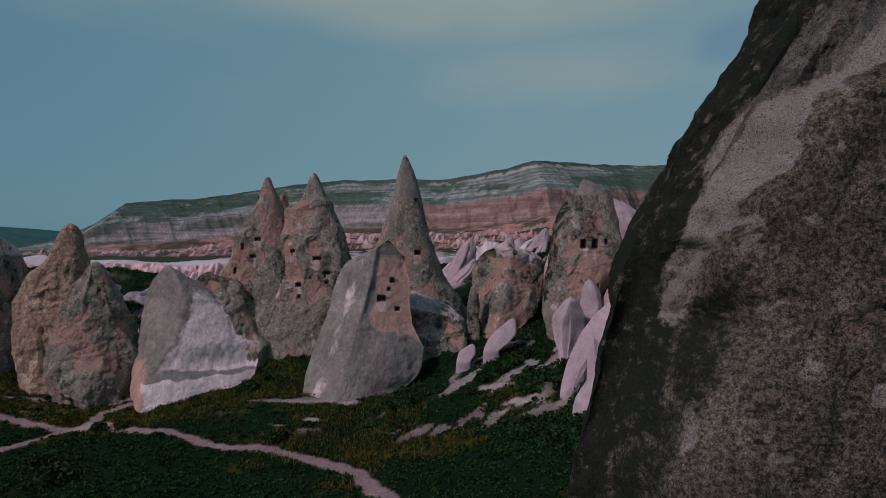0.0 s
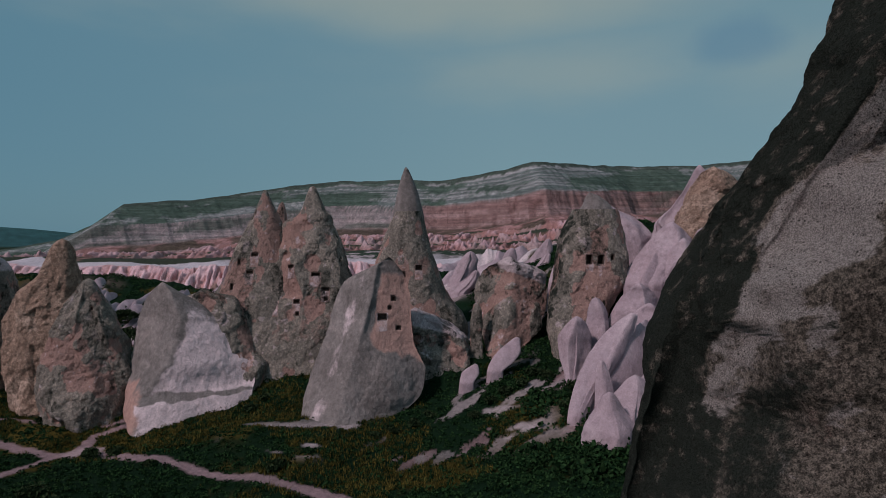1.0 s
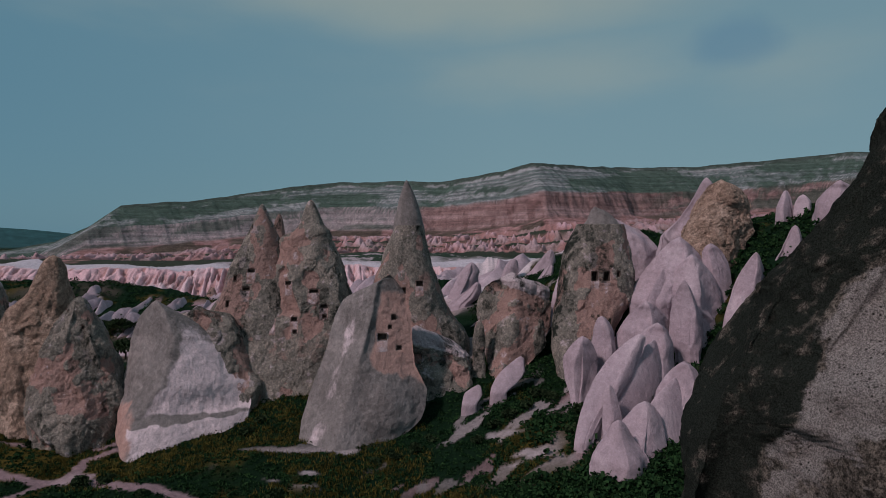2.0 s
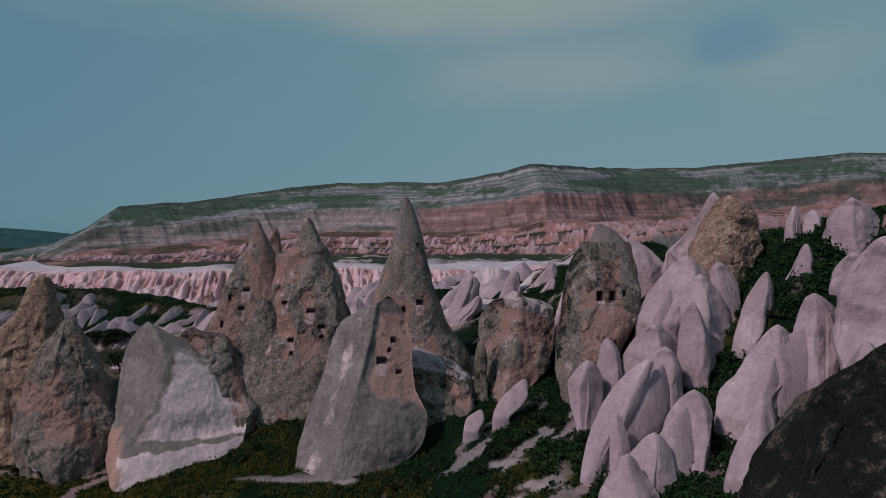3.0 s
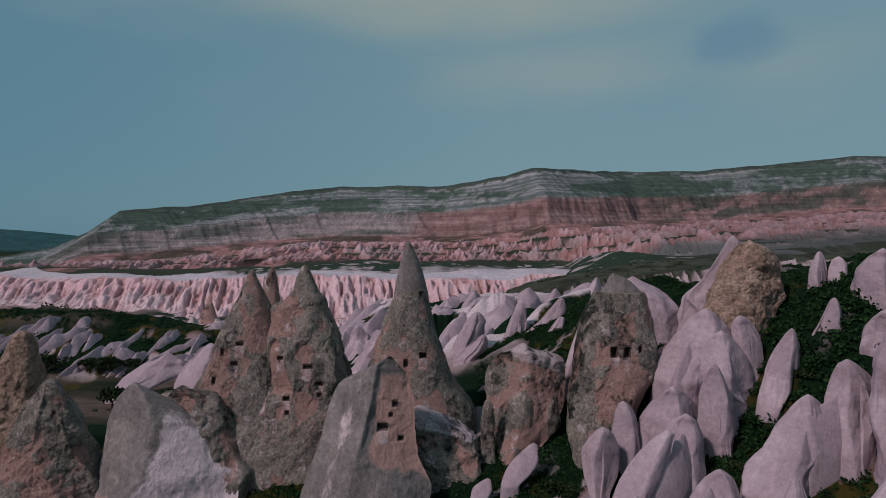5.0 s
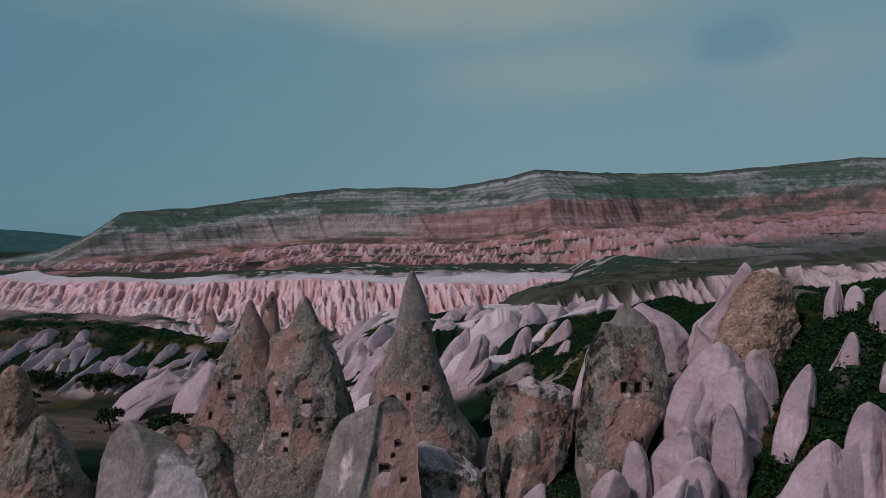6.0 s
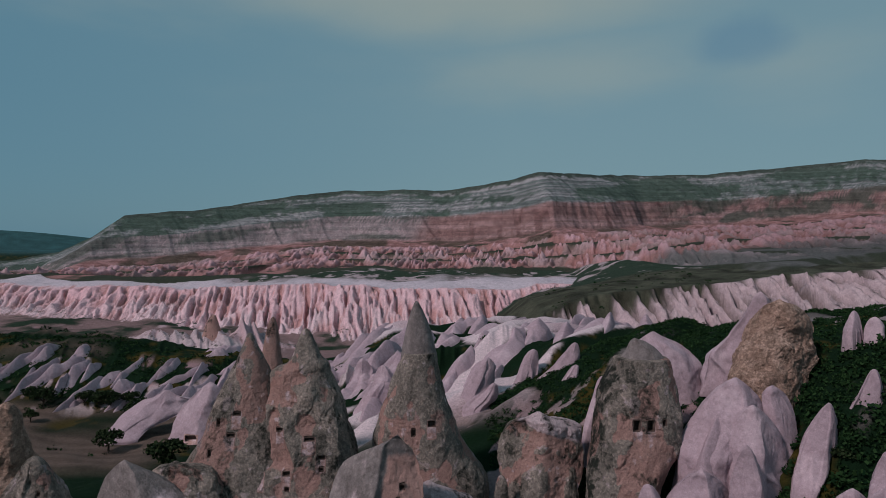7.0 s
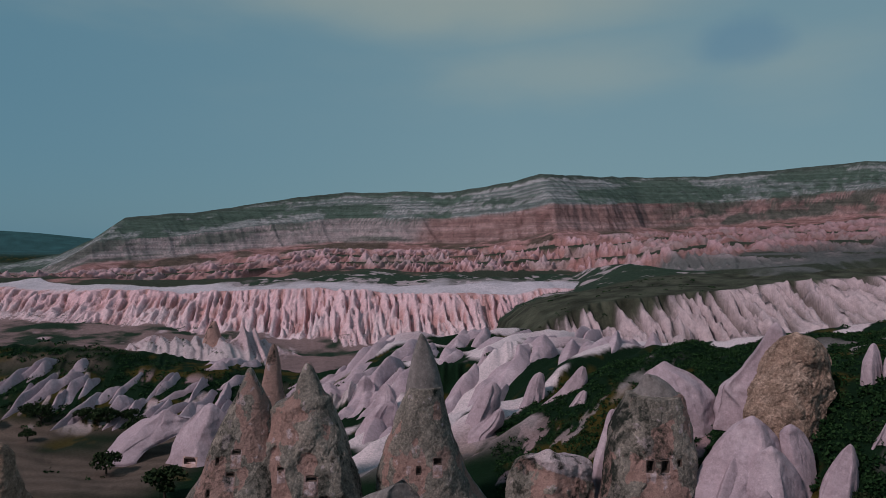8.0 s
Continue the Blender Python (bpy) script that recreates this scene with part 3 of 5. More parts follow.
def near_land(x, y):
    cols = np.stack([curve(x, NEAR_X, row) for row in NEAR_Z], 0)
    knots, at = np.asarray(NEAR_Y, float), np.clip(y, 0, 200)
    i = np.clip(np.searchsorted(knots, at, "right") - 1, 0, len(knots) - 2)
    s = (at - knots[i]) / (knots[i + 1] - knots[i])
    s = s * s * (3 - 2 * s) * 0.5 + s * 0.5
    a, b = np.take_along_axis(cols, i[None], 0)[0], np.take_along_axis(cols, i[None] + 1, 0)[0]
    return a + (b - a) * s


RIM_X = [-1400, -760, -690, -600, -552, -514, -420, -317, -188, 7, 103, 148, 230, 318, 480, 626, 744, 1000, 1600]
RIM_Y = [1000, 1000, 1000, 1000, 1005, 1032, 1085, 1150, 1177, 1130, 1062, 1033, 1090, 1176, 1200, 1180, 1152, 1150, 1150]
RIM_Z = [4, 6, 8, 24, 48, 83, 94, 115, 133, 131, 141, 152, 153, 160, 164, 177, 187, 184, 184]
ALONG = np.arange(-1500, 1701)
SMOOTH = np.hanning(61) / np.hanning(61).sum()
RIM_YS = np.convolve(np.interp(np.r_[ALONG[0] - 30:ALONG[-1] + 31], RIM_X, RIM_Y), SMOOTH, 'valid')
RIM_LEAN = np.convolve(np.hypot(1, np.gradient(np.interp(np.r_[ALONG[0] - 30:ALONG[-1] + 31], RIM_X, RIM_Y))), SMOOTH, 'valid')
# long fluted terrace: edge and foot; and the nearer spur that rises to the right in front of it
EDGE_X = [-900, -450, -259, -150, -60, 20, 70, 130, 200, 400]
EDGE_Y = [640, 625, 602, 556, 528, 512, 515, 540, 560, 560]
EDGE_Z = [0, -1, -2, 2, 5, 6, 6, 4, 2, 0]
FOOT_Z = [-18, -20, -25, -27, -28, -27, -25, -22, -20, -20]
SPUR_X = [-900, 20, 36, 50, 72, 115, 211, 300, 500, 900]
SPUR_Y = [350, 350, 350, 349, 350, 356, 392, 398, 410, 420]
SPUR_Z = [-70, -45, -8, 3, 10, 15, 21, 27, 34, 40]
SPUR_FOOT = [-72, -47, -22, -17, -14, -8, 0, 4, 8, 12]


def rib(x, y, size, seed):
    """Ribs and gullies that run down towards the viewer; 1 on a rib."""
    w = x + 0.25 * size * fbm(x / size / 2, y / size / 3, 0, 2, seed + 40)
    return ridged(w / size, y / size / 7, 3.3, 3, seed)


def land(x, y):
    """Height, and what kind of land it is: 0 near scrub, 1 fluted terrace, 2 red badlands, 3 mesa; and how far down the mesa."""
    near = near_land(x, y)
    near = near + 0.35 * fbm(x / 6, y / 6, 0, 4, 3) + 0.9 * fbm(x / 25, y / 25, 0, 2, 5) * step(20, 60, y)
    # eroded bank on the left
    lobes = rib(x + 0.35 * y, y, 4.6, 11)
    into = y - 167 + 0.10 * (x + 100) + 7 * fbm(x / 35, 0, 0, 2, 8)
    bank = step(-4, 36, into) * step(95, 50, into) * step(-200, -150, x) * step(-45, -72, x)
    near = near + bank * (6.5 + 5.0 * step(-72, -112, x) + 1.2 * lobes)
    # smooth pale ridges behind the chimneys, running away to the right
    u, v = (x + y) * 0.7071, (x - y) * 0.7071
    swell = 0.5 + 0.5 * vnoise(u / 30, v / 6.5 + 0.3 * vnoise(u / 30, v / 30, 0, 13), 4, 14) + 0.2 * vnoise(u / 12, v / 2.8, 4, 16)
    near = near + (swell - 0.4) * 5 * step(100, 135, y) * step(-35, -15, x) * step(75, 50, x)
    face = np.exp(-((y - 173) / 8) ** 2) * step(-60, -35, x) * step(30, 5, x)
    near = near + face * (2 + 3.2 * rib(x, y, 4, 15))
    # far terrace
    ey, ez, fz = [np.interp(x, EDGE_X, v) for v in (EDGE_Y, EDGE_Z, FOOT_Z)]
    lean = np.hypot(1, np.clip(np.gradient(np.interp(np.arange(-900, 900), EDGE_X, EDGE_Y)), -6, 6)[np.clip(x.astype(int) + 900, 0, 1799)])
    fine = rib(x, y, 3.6, 22)
    wander, dips = 10 * fbm(x / 70, y / 70, 0, 2, 23), 3.0 * fbm(x / 40, y / 40, 0, 3, 25)
    pale = step(-222, -190, x) * step(-95, -125, x) * np.exp(-((y - 408) / 40) ** 2)
    floor = fz + dips + pale * 21 * (0.5 * ridged(x / 50, y / 50, 1, 2, 27) + 0.5 * rib(x + 0.4 * y, y, 10, 28))

    def tread(d, ribs, deep, z0, z1):
        s = np.clip((d + wander - (deep * (1 - ribs) ** 1.2 + 6 * (1 - fine)) * step(30, -15, d) + 63) / 52, 0, 1)
        return z0 + (z1 - z0) * (0.12 * s + 0.88 * s ** 1.25) + np.clip(d, 0, 200) * 0.03

    d, ribs = (y - ey) / lean, rib(x + 0.2 * y, y, 4.6, 21)
    terrace = tread(d, ribs, 13, floor, floor + ez - fz)
    sy, sz, sf = [np.interp(x, SPUR_X, v) for v in (SPUR_Y, SPUR_Z, SPUR_FOOT)]
    spur_d, spur_ribs = y - sy, rib(x + 0.12 * y, y, 5.6, 24)
    spur = tread(spur_d, spur_ribs, 27, sf + dips * 0.5, sz + dips * 0.5) - 0.12 * np.clip(spur_d - 60, 0, 400) * step(160, 90, x)
    spur = spur + 6 * (spur_ribs - 0.55) * step(-58, -44, spur_d) * step(6, -8, spur_d)
    terrace = terrace + 3.5 * (ribs - 0.55) * step(-58, -44, d) * step(6, -8, d)
    right = spur > terrace
    terrace = np.where(right, spur, terrace) + 1.5 * fbm(x / 50, y / 50, 0, 3, 29) * step(0, 40, d)
    d, ribs = np.where(right, spur_d, d), 0.6 * np.where(right, spur_ribs, ribs) + 0.4 * fine
    # badlands climbing to the mesa
    ry, rz = np.interp(x, ALONG, RIM_YS), np.interp(x, RIM_X, RIM_Z)
    ry = ry + 9 * fbm(x / 130, 0, 0, 2, 31)
    down = ry - y
    turn = step(120, 220, x)
    y2 = 690 - 262 * turn + 35 * fbm(x / 120, 0, 5, 3, 33)
    base = ez + (sz - ez) * turn + 6
    top = np.maximum(rz - 100, base - 6)
    k = np.clip((y - y2) / np.maximum(ry - 130 - y2, 60), 0, 1)
    crags = 0.45 * rib(x + 0.3 * y, y, 20, 35) + 0.55 * rib(x - 0.2 * y, y, 7, 36)
    tier = np.clip(k * 3.2 + 0.45 * fbm(x / 150, y / 150, 0, 3, 34), 0, 3.2)
    part_up = tier - np.floor(tier)
    stairs = (np.floor(tier) + step(0.3, 0.95, part_up)) / 3.2
    steep = step(0.2, 0.45, part_up)
    red = base + (top - base) * (0.4 * k + 0.6 * np.clip(stairs, 0, 1)) + (crags - 0.55) * (11 + 13 * step(520, 640, y)) * step(0, 0.1, k) * steep * step(1.0, 0.85, k)
    bad = step(0, 1, (y - y2 + 20) / 40)
    z = np.where(bad > 0, terrace * (1 - bad) + np.maximum(red, terrace * 0 + base - 8) * bad, terrace)
    # mesa: upper slope, red cliff, talus
    lean = np.interp(x, ALONG, RIM_LEAN)
    dm = down / lean + (2.2 * (1 - rib(x, y * 0.3, 12, 37)) + 4 * (1 - rib(x, y * 0.3, 34, 38))) * step(30, 75, down) * (0.12 + 0.88 * step(-60, 40, x)) - 3 + 6.5 * (1 - rib(x + 0.9 * y, y, 30, 43)) * step(5, 30, down)
    drop = np.interp(dm, [-30, 0, 6, 72, 84, 98, 150, 400], [0, 0.5, 5, 52, 76, 94, 102, 160])
    tall = np.clip((rz + 10) / 150, 0.03, 1)
    mesa = rz - drop * (0.35 + 0.65 * tall) + 1.2 * fbm(x / 30, y / 30, 0, 3, 41)
    on_mesa = step(190, 120, down)
    far = np.maximum(z, z + (mesa - z) * on_mesa)
    # open country behind, and a low hill far away
    beyond = step(0, 120, -down)
    hill = 104 * np.exp(-((x + 2700) / 800) ** 2) * step(2300, 3000, y) * step(4600, 3600, y)
    far = far * (1 - beyond) + np.maximum(rz, hill) * beyond
    t = step(228, 300, y + 0.06 * np.abs(x))
    h = near * (1 - t) + far * t
    kind = np.where(down < 152, 3, np.where(y > y2 - 8, 2, np.where(y > 300, 1, 0)))
    kind = np.where((down < -140), 0, kind)
    return h, kind, drop, d, ribs, np.where(kind == 2, crags - 1.5 * (1 - steep), np.where(y < 260, np.where(x < -40, lobes, swell), crags))


def height(x, y):
    return float(land(np.array([float(x)]), np.array([float(y)]))[0][0])


TRACK = [(-75, 77), (-60, 75.5), (-52.2, 74), (-43.7, 71.5), (-40.5, 72), (-34, 69), (-27.6, 66), (-17.3, 63), (-12.4, 61), (-7.5, 57), (-4.5, 52), (-3.5, 45), (-6, 36)]
SIDE_TRACK = [(-40.5, 72), (-42, 78), (-38, 80.5), (-34, 82)]
OLD_TRACK = [(-75, 80), (-55, 80.5), (-44, 80), (-38, 81)]
LOW_TRACK = [(-43, 71), (-45.9, 65), (-52, 61), (-60, 58)]


def from_line(x, y, line):
    best = np.full(np.shape(x), 1e9)
    for (ax, ay), (bx, by) in zip(line, line[1:]):
        u = np.clip(((x - ax) * (bx - ax) + (y - ay) * (by - ay)) / ((bx - ax) ** 2 + (by - ay) ** 2), 0, 1)
        best = np.minimum(best, np.hypot(x - ax - u * (bx - ax), y - ay - u * (by - ay)))
    return best


def cover(x, y, z, kind, drop, d, ribs, crags, slope):
    """The base colour of the land, with gully shade and far haze put in."""
    n1, n2, n3 = fbm(x / 9, y / 9, 0, 4, 51), fbm(x / 40, y / 40, 0, 3, 53), fbm(x / 2.5, y / 2.5, 0, 3, 55)
    col = mixc(GREEN, GRASS * 0.6, step(0.15, 0.8, n1 + 0.5 * n3) * 0.8)
    flat_grass = step(-5, -18, x) * step(68, 74, y) * step(90, 78, y)
    col = mixc(col, GRASS * 0.9, flat_grass * step(-0.3, 0.5, n1 + n3 * 0.6) * 0.9)
    # bare pale tuff on the slopes
    u, v = (x + y) * 0.7071, (x - y) * 0.7071
    streak = fbm(u / 9, v / 2.4, 0, 4, 52)
    bare = step(0.50, 0.62, 0.07 * step(28, 40, x) + streak + 0.2 * n2 + 0.15 * n3) * step(-14, 4, x) * step(63, 70, y) * step(128, 110, y)
    col = mixc(col, mixc(WHITE * 0.72, PINK * 0.9, step(0, 0.6, n2)), bare * 0.6)
    ridge = step(0.34, 0.50, crags + 0.25 * n1 - 0.45 * step(8, 18, x) * step(156, 140, y)) * step(112, 130, y) * step(-40, -20, x) * step(262, 250, y)
    col = mixc(col, mixc(WHITE, PINK, step(0.1, 0.8, n2) * 0.6), ridge)
    gash = step(0.60, 0.70, fbm((x + y) / 8, (x - y) / 2.2, 3, 4, 58)) * step(-12, -4, x - 0.6 * (y - 70)) * step(30, 22, x) * step(64, 68, y) * step(90, 82, y)
    col = mixc(col, mixc(PINK * 0.7, WHITE * 0.62, step(-0.3, 0.4, n3)), gash * 0.5)
    scar = step(0.42, 0.6, fbm(x / 7, y / 3.0, 1, 3, 57)) * step(66, 69, y) * step(77, 73, y) * step(-26, -20, x) * step(14, 8, x)
    col = mixc(col, WHITE * 0.8, scar * 0.8)
    for line, wide in ((TRACK, 1.0), (SIDE_TRACK, 0.8), (OLD_TRACK, 0.35), (LOW_TRACK, 0.9)):
        near_line = from_line(x + 0.5 * n3, y + 0.5 * n1, line)
        col = mixc(col, PINK * 0.42 + WHITE * 0.12 + 0.06 * n3[..., None] * PINK, step(wide * 1.0, wide * 0.55, near_line))
    junction = np.hypot((x + 40.5) / 2.6, (y - 72) / 1.5)
    col = mixc(col, PINK * 0.4 + WHITE * 0.3, step(1.2, 0.7, junction + 0.3 * n3))
    foot_pale = np.zeros(np.shape(x))
    for rows in CONE_FEET:
        z0, xl, xr, yc, ry = rows[0]
        foot_pale = np.maximum(foot_pale, np.exp(-(((x - (xl + xr) / 2) / (0.75 * (xr - xl))) ** 2 + ((y - yc) / (1.8 * ry + 0.5)) ** 2)))
    col = mixc(col, mixc(WHITE * 0.8, PINK * 0.9, step(-0.2, 0.6, n1)), step(0.9, 1.15, foot_pale + 0.3 * n3) * 0.25)
    # open field and the eroded bank on the left
    field = step(-48, -60, x) * step(118, 130, y) * step(177, 168, y + 3 * n1)
    col = mixc(col, SOIL * 1.3 * (1 + 0.25 * n2[..., None] + 0.15 * np.sin(y * 1.3 + x * 0.3)[..., None]), field * step(-0.6, -0.1, n2 + 0.4))
    pale = step(0.52, 0.66, crags + 0.12 * n1) * step(164, 174, y) * step(203, 194, y + 0.1 * (x + 100)) * step(-44, -52, x)
    col = mixc(col, mixc(WHITE, PINK, step(-0.2, 0.6, n2)), pale * step(0.15, 0.5, n1) * 0.7)
    mound = step(188, 200, y) * step(260, 240, y) * step(-45, -60, x)
    col = mixc(col, SOIL * 1.15, mound * step(0.2, -0.3, n2))
    white_hill = step(310, 340, y) * step(470, 430, y) * step(-80, -120, x) * step(-225, -195, x) * step(0.22, 0.45, slope + 0.1 * n1)
    col = mixc(col, WHITE, white_hill)
    # terrace: ribbed pink below, white lip, scrub behind
    low = step(-22, -44, d + 6 * n1)
    near_spur = step(480, 465, y) * step(20, 36, x)
    # gullies coloured darker than the ribs: the flutes' shade put into the colour
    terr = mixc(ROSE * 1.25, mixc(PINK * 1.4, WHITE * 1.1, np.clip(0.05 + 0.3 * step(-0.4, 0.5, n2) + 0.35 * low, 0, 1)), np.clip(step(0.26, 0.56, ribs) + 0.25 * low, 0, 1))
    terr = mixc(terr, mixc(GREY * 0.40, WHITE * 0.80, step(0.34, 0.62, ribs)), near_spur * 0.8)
    lip = step(0, 9, d + 10 * (ribs - 0.5)) * step(95, 60, d + 25 * n2) * (1 - near_spur)
    terr = mixc(terr, WHITE * np.array([0.86, 0.93, 0.97]), lip)
    behind = step(50, 85, d + 25 * n2)
    terr = mixc(terr, mixc(GREEN * 1.5 + 0.02, WHITE * 0.6, step(0.15, 0.45, n1 + 0.6 * n2 - 0.2)), behind)
    spur = near_spur * step(-8, 2, d + 5 * n1 - 0.06 * np.clip(x - 120, 0, 200))
    terr = mixc(terr, np.array([0.052, 0.054, 0.040]) * (1 + 0.5 * n1[..., None]), spur)
    valley = step(-44, -54, d + 8 * n1) * (1 - white_hill)
    terr = mixc(terr, mixc(GREEN * 1.4 + 0.012, PINK * 0.30 + SOIL * 0.9, step(-0.6, 0.1, n2 + 0.3 * n1)), valley * step(0.5, 0.3, slope))
    terr = mixc(terr, mixc(WHITE * 0.78, PINK * 0.95, step(0.1, 0.7, n2) * 0.5), step(300, 320, y) * step(455, 435, y) * step(-225, -195, x) * step(-90, -125, x) * step(0.16, 0.34, slope + 0.05 * n1) * step(-38, -48, d))
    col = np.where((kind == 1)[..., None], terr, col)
    # badlands: red to pink rock, gullies darkened by relief shade put into the colour
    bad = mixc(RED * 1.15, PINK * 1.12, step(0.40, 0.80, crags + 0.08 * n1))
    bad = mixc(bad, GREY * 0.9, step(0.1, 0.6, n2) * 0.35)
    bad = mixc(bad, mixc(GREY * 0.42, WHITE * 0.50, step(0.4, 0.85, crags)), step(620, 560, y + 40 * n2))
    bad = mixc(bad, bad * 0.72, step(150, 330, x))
    flats = step(-0.1, -0.5, crags) * step(-0.5, -0.1, n2 + 0.3)
    bad = mixc(bad, np.array([0.040, 0.046, 0.034]), flats)
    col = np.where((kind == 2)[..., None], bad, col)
    # mesa: layered grey slope with scrub, red cliff, rosy foot
    band = 0.8 * vnoise(drop * 0.42 + 0.1 * n2, x / 600, 0, 61) + 1.0 * vnoise(drop * 1.15 + 0.15 * n1, x / 400, 0, 63)
    up = mixc(GREY * np.array([0.42, 0.49, 0.48]), GREY * np.array([1.0, 0.96, 0.99]), step(-0.3, 0.6, band))
    green = step(-0.2, 0.4, fbm(x / 80, drop / 16, 0, 4, 65) + 0.35 * n1 - 0.15 * step(80, 160, x) * step(330, 250, x) + 0.2 * step(60, -60, x) + 0.3 * step(240, 420, x))
    up = mixc(up, np.array([0.056, 0.084, 0.068]), green * 0.92)
    up = mixc(up, np.array([0.060, 0.075, 0.066]), step(9, 4, drop + 4 * n1))
    lines = np.maximum(step(0.16, 0.02, np.abs(vnoise(x / 13, drop * 0.01, 2, 67))), 0.7 * step(0.10, 0.02, np.abs(vnoise(x / 6, drop * 0.03, 5, 68))))
    cliff = mixc(RED * 0.66 + GREY * 0.12, ROSE * 0.62 + GREY * 0.2, step(-0.4, 0.6, vnoise(drop * 0.3, x / 150, 0, 69)))
    cliff = mixc(cliff, RED * 0.4, lines * step(-170, -40, x) * (0.2 + 0.4 * step(-0.2, 0.3, n2)))
    grey_cliff = step(-20, -120, x + 60 * n2)
    cliff = mixc(cliff, mixc(GREY * 0.60, PINK * 0.45 + GREY * 0.5, 0.5 + 0.5 * np.clip(band, -1, 1)), grey_cliff * 0.92)
    cliff = mixc(cliff, np.array([0.070, 0.088, 0.076]), grey_cliff * step(0.0, 0.5, fbm(x / 90 + drop / 60, drop / 10, 3, 4, 66)) * 0.75)
    cliff = mixc(cliff, np.array([0.060, 0.072, 0.062]), step(300, 430, x) * step(-0.15, 0.35, fbm(x / 45 + drop / 40, drop / 14, 7, 4, 70)) * 0.85)
    foot = mixc(RED, ROSE, step(-0.3, 0.5, n1))
    foot = mixc(foot * 0.9, GREEN * 1.6 + 0.01, step(-0.2, 0.3, n2) * 0.7)
    mes = mixc(mixc(up, cliff, step(51, 53, drop)), foot, step(89, 97, drop))
    col = np.where((kind == 3)[..., None], mes, col)
    # land beyond 1.4 km turns teal: haze of distance put into the colour
    far_haze = step(1400, 2200, y)
    col = mixc(col, np.array([0.030, 0.078, 0.084]) * (1 + 0.25 * n2[..., None]), far_haze)
    return np.clip(col, 0.006, 0.8)


def build_land():
    front = np.radians(np.linspace(-42, 42, 880))
    rest = np.radians(np.linspace(42, 318, 60)[1:-1])
    ang = np.r_[front, rest]
    rad = np.r_[np.linspace(1, 42, 22)[:-1], np.linspace(42, 130, 210)[:-1], np.linspace(130, 290, 150)[:-1], np.linspace(290, 590, 280)[:-1],
                np.linspace(590, 1260, 350)[:-1], np.geomspace(1260, 4700, 40)]
    r, a = np.meshgrid(rad, ang, indexing="ij")
    r = r / np.maximum(np.cos(a), 0.74)
    x, y = r * np.sin(a), r * np.cos(a)
    h, kind, drop, d, ribs, crags = land(x.ravel(), y.ravel())
    z = h.reshape(x.shape)
    gr = np.gradient(z, axis=0) / np.gradient(r, axis=0)
    gt = np.gradient(z, axis=1) / np.maximum(np.abs(np.gradient(a, axis=1)) * r, 0.05)
    slope = np.hypot(gr, gt).ravel()
    col = cover(x.ravel(), y.ravel(), h, kind, drop, d, ribs, crags, slope)
    verts = np.c_[x.ravel(), y.ravel(), h]
    faces = grid_faces(len(rad), len(ang))
    which = kind[faces[:, 0]]
    back = np.abs(np.arctan2(verts[faces[:, 0], 0], verts[faces[:, 0], 1])) > radians(42.3)
    which = np.where(back, 0, which)
    for n, (name, mat, label, cat) in enumerate((
            ("ground", LAND, "scrubby valley floor with pale bare tuff and dirt tracks", "ground"),
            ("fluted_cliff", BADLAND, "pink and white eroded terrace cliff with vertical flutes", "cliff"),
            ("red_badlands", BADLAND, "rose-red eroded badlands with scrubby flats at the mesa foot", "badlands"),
            ("mesa", STRATA, "long layered mesa with grey strata and a red cliff band", "mesa"))):
        f = faces[which == n]
        used, inv = np.unique(f, return_inverse=True)
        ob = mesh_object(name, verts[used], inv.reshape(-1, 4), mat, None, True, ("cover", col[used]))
        tagged(ob, label, cat, "", "structure")


build_land()


# ---- rocks ----
def pchip(at, knots, values):
    """Curve through values without overshoot."""
    k, v = np.asarray(knots, float), np.asarray(values, float)
    h, dv = np.diff(k), np.diff(v) / np.diff(k)
    m = np.r_[dv[0], np.where(dv[:-1] * dv[1:] > 0, 2 * dv[:-1] * dv[1:] / (dv[:-1] + dv[1:] + 1e-12), 0), dv[-1]]
    i = np.clip(np.searchsorted(k, at, "right") - 1, 0, len(k) - 2)
    s = np.clip((at - k[i]) / h[i], 0, 1)
    return v[i] * (1 + 2 * s) * (1 - s) ** 2 + m[i] * h[i] * s * (1 - s) ** 2 + v[i + 1] * s * s * (3 - 2 * s) + m[i + 1] * h[i] * s * s * (s - 1)


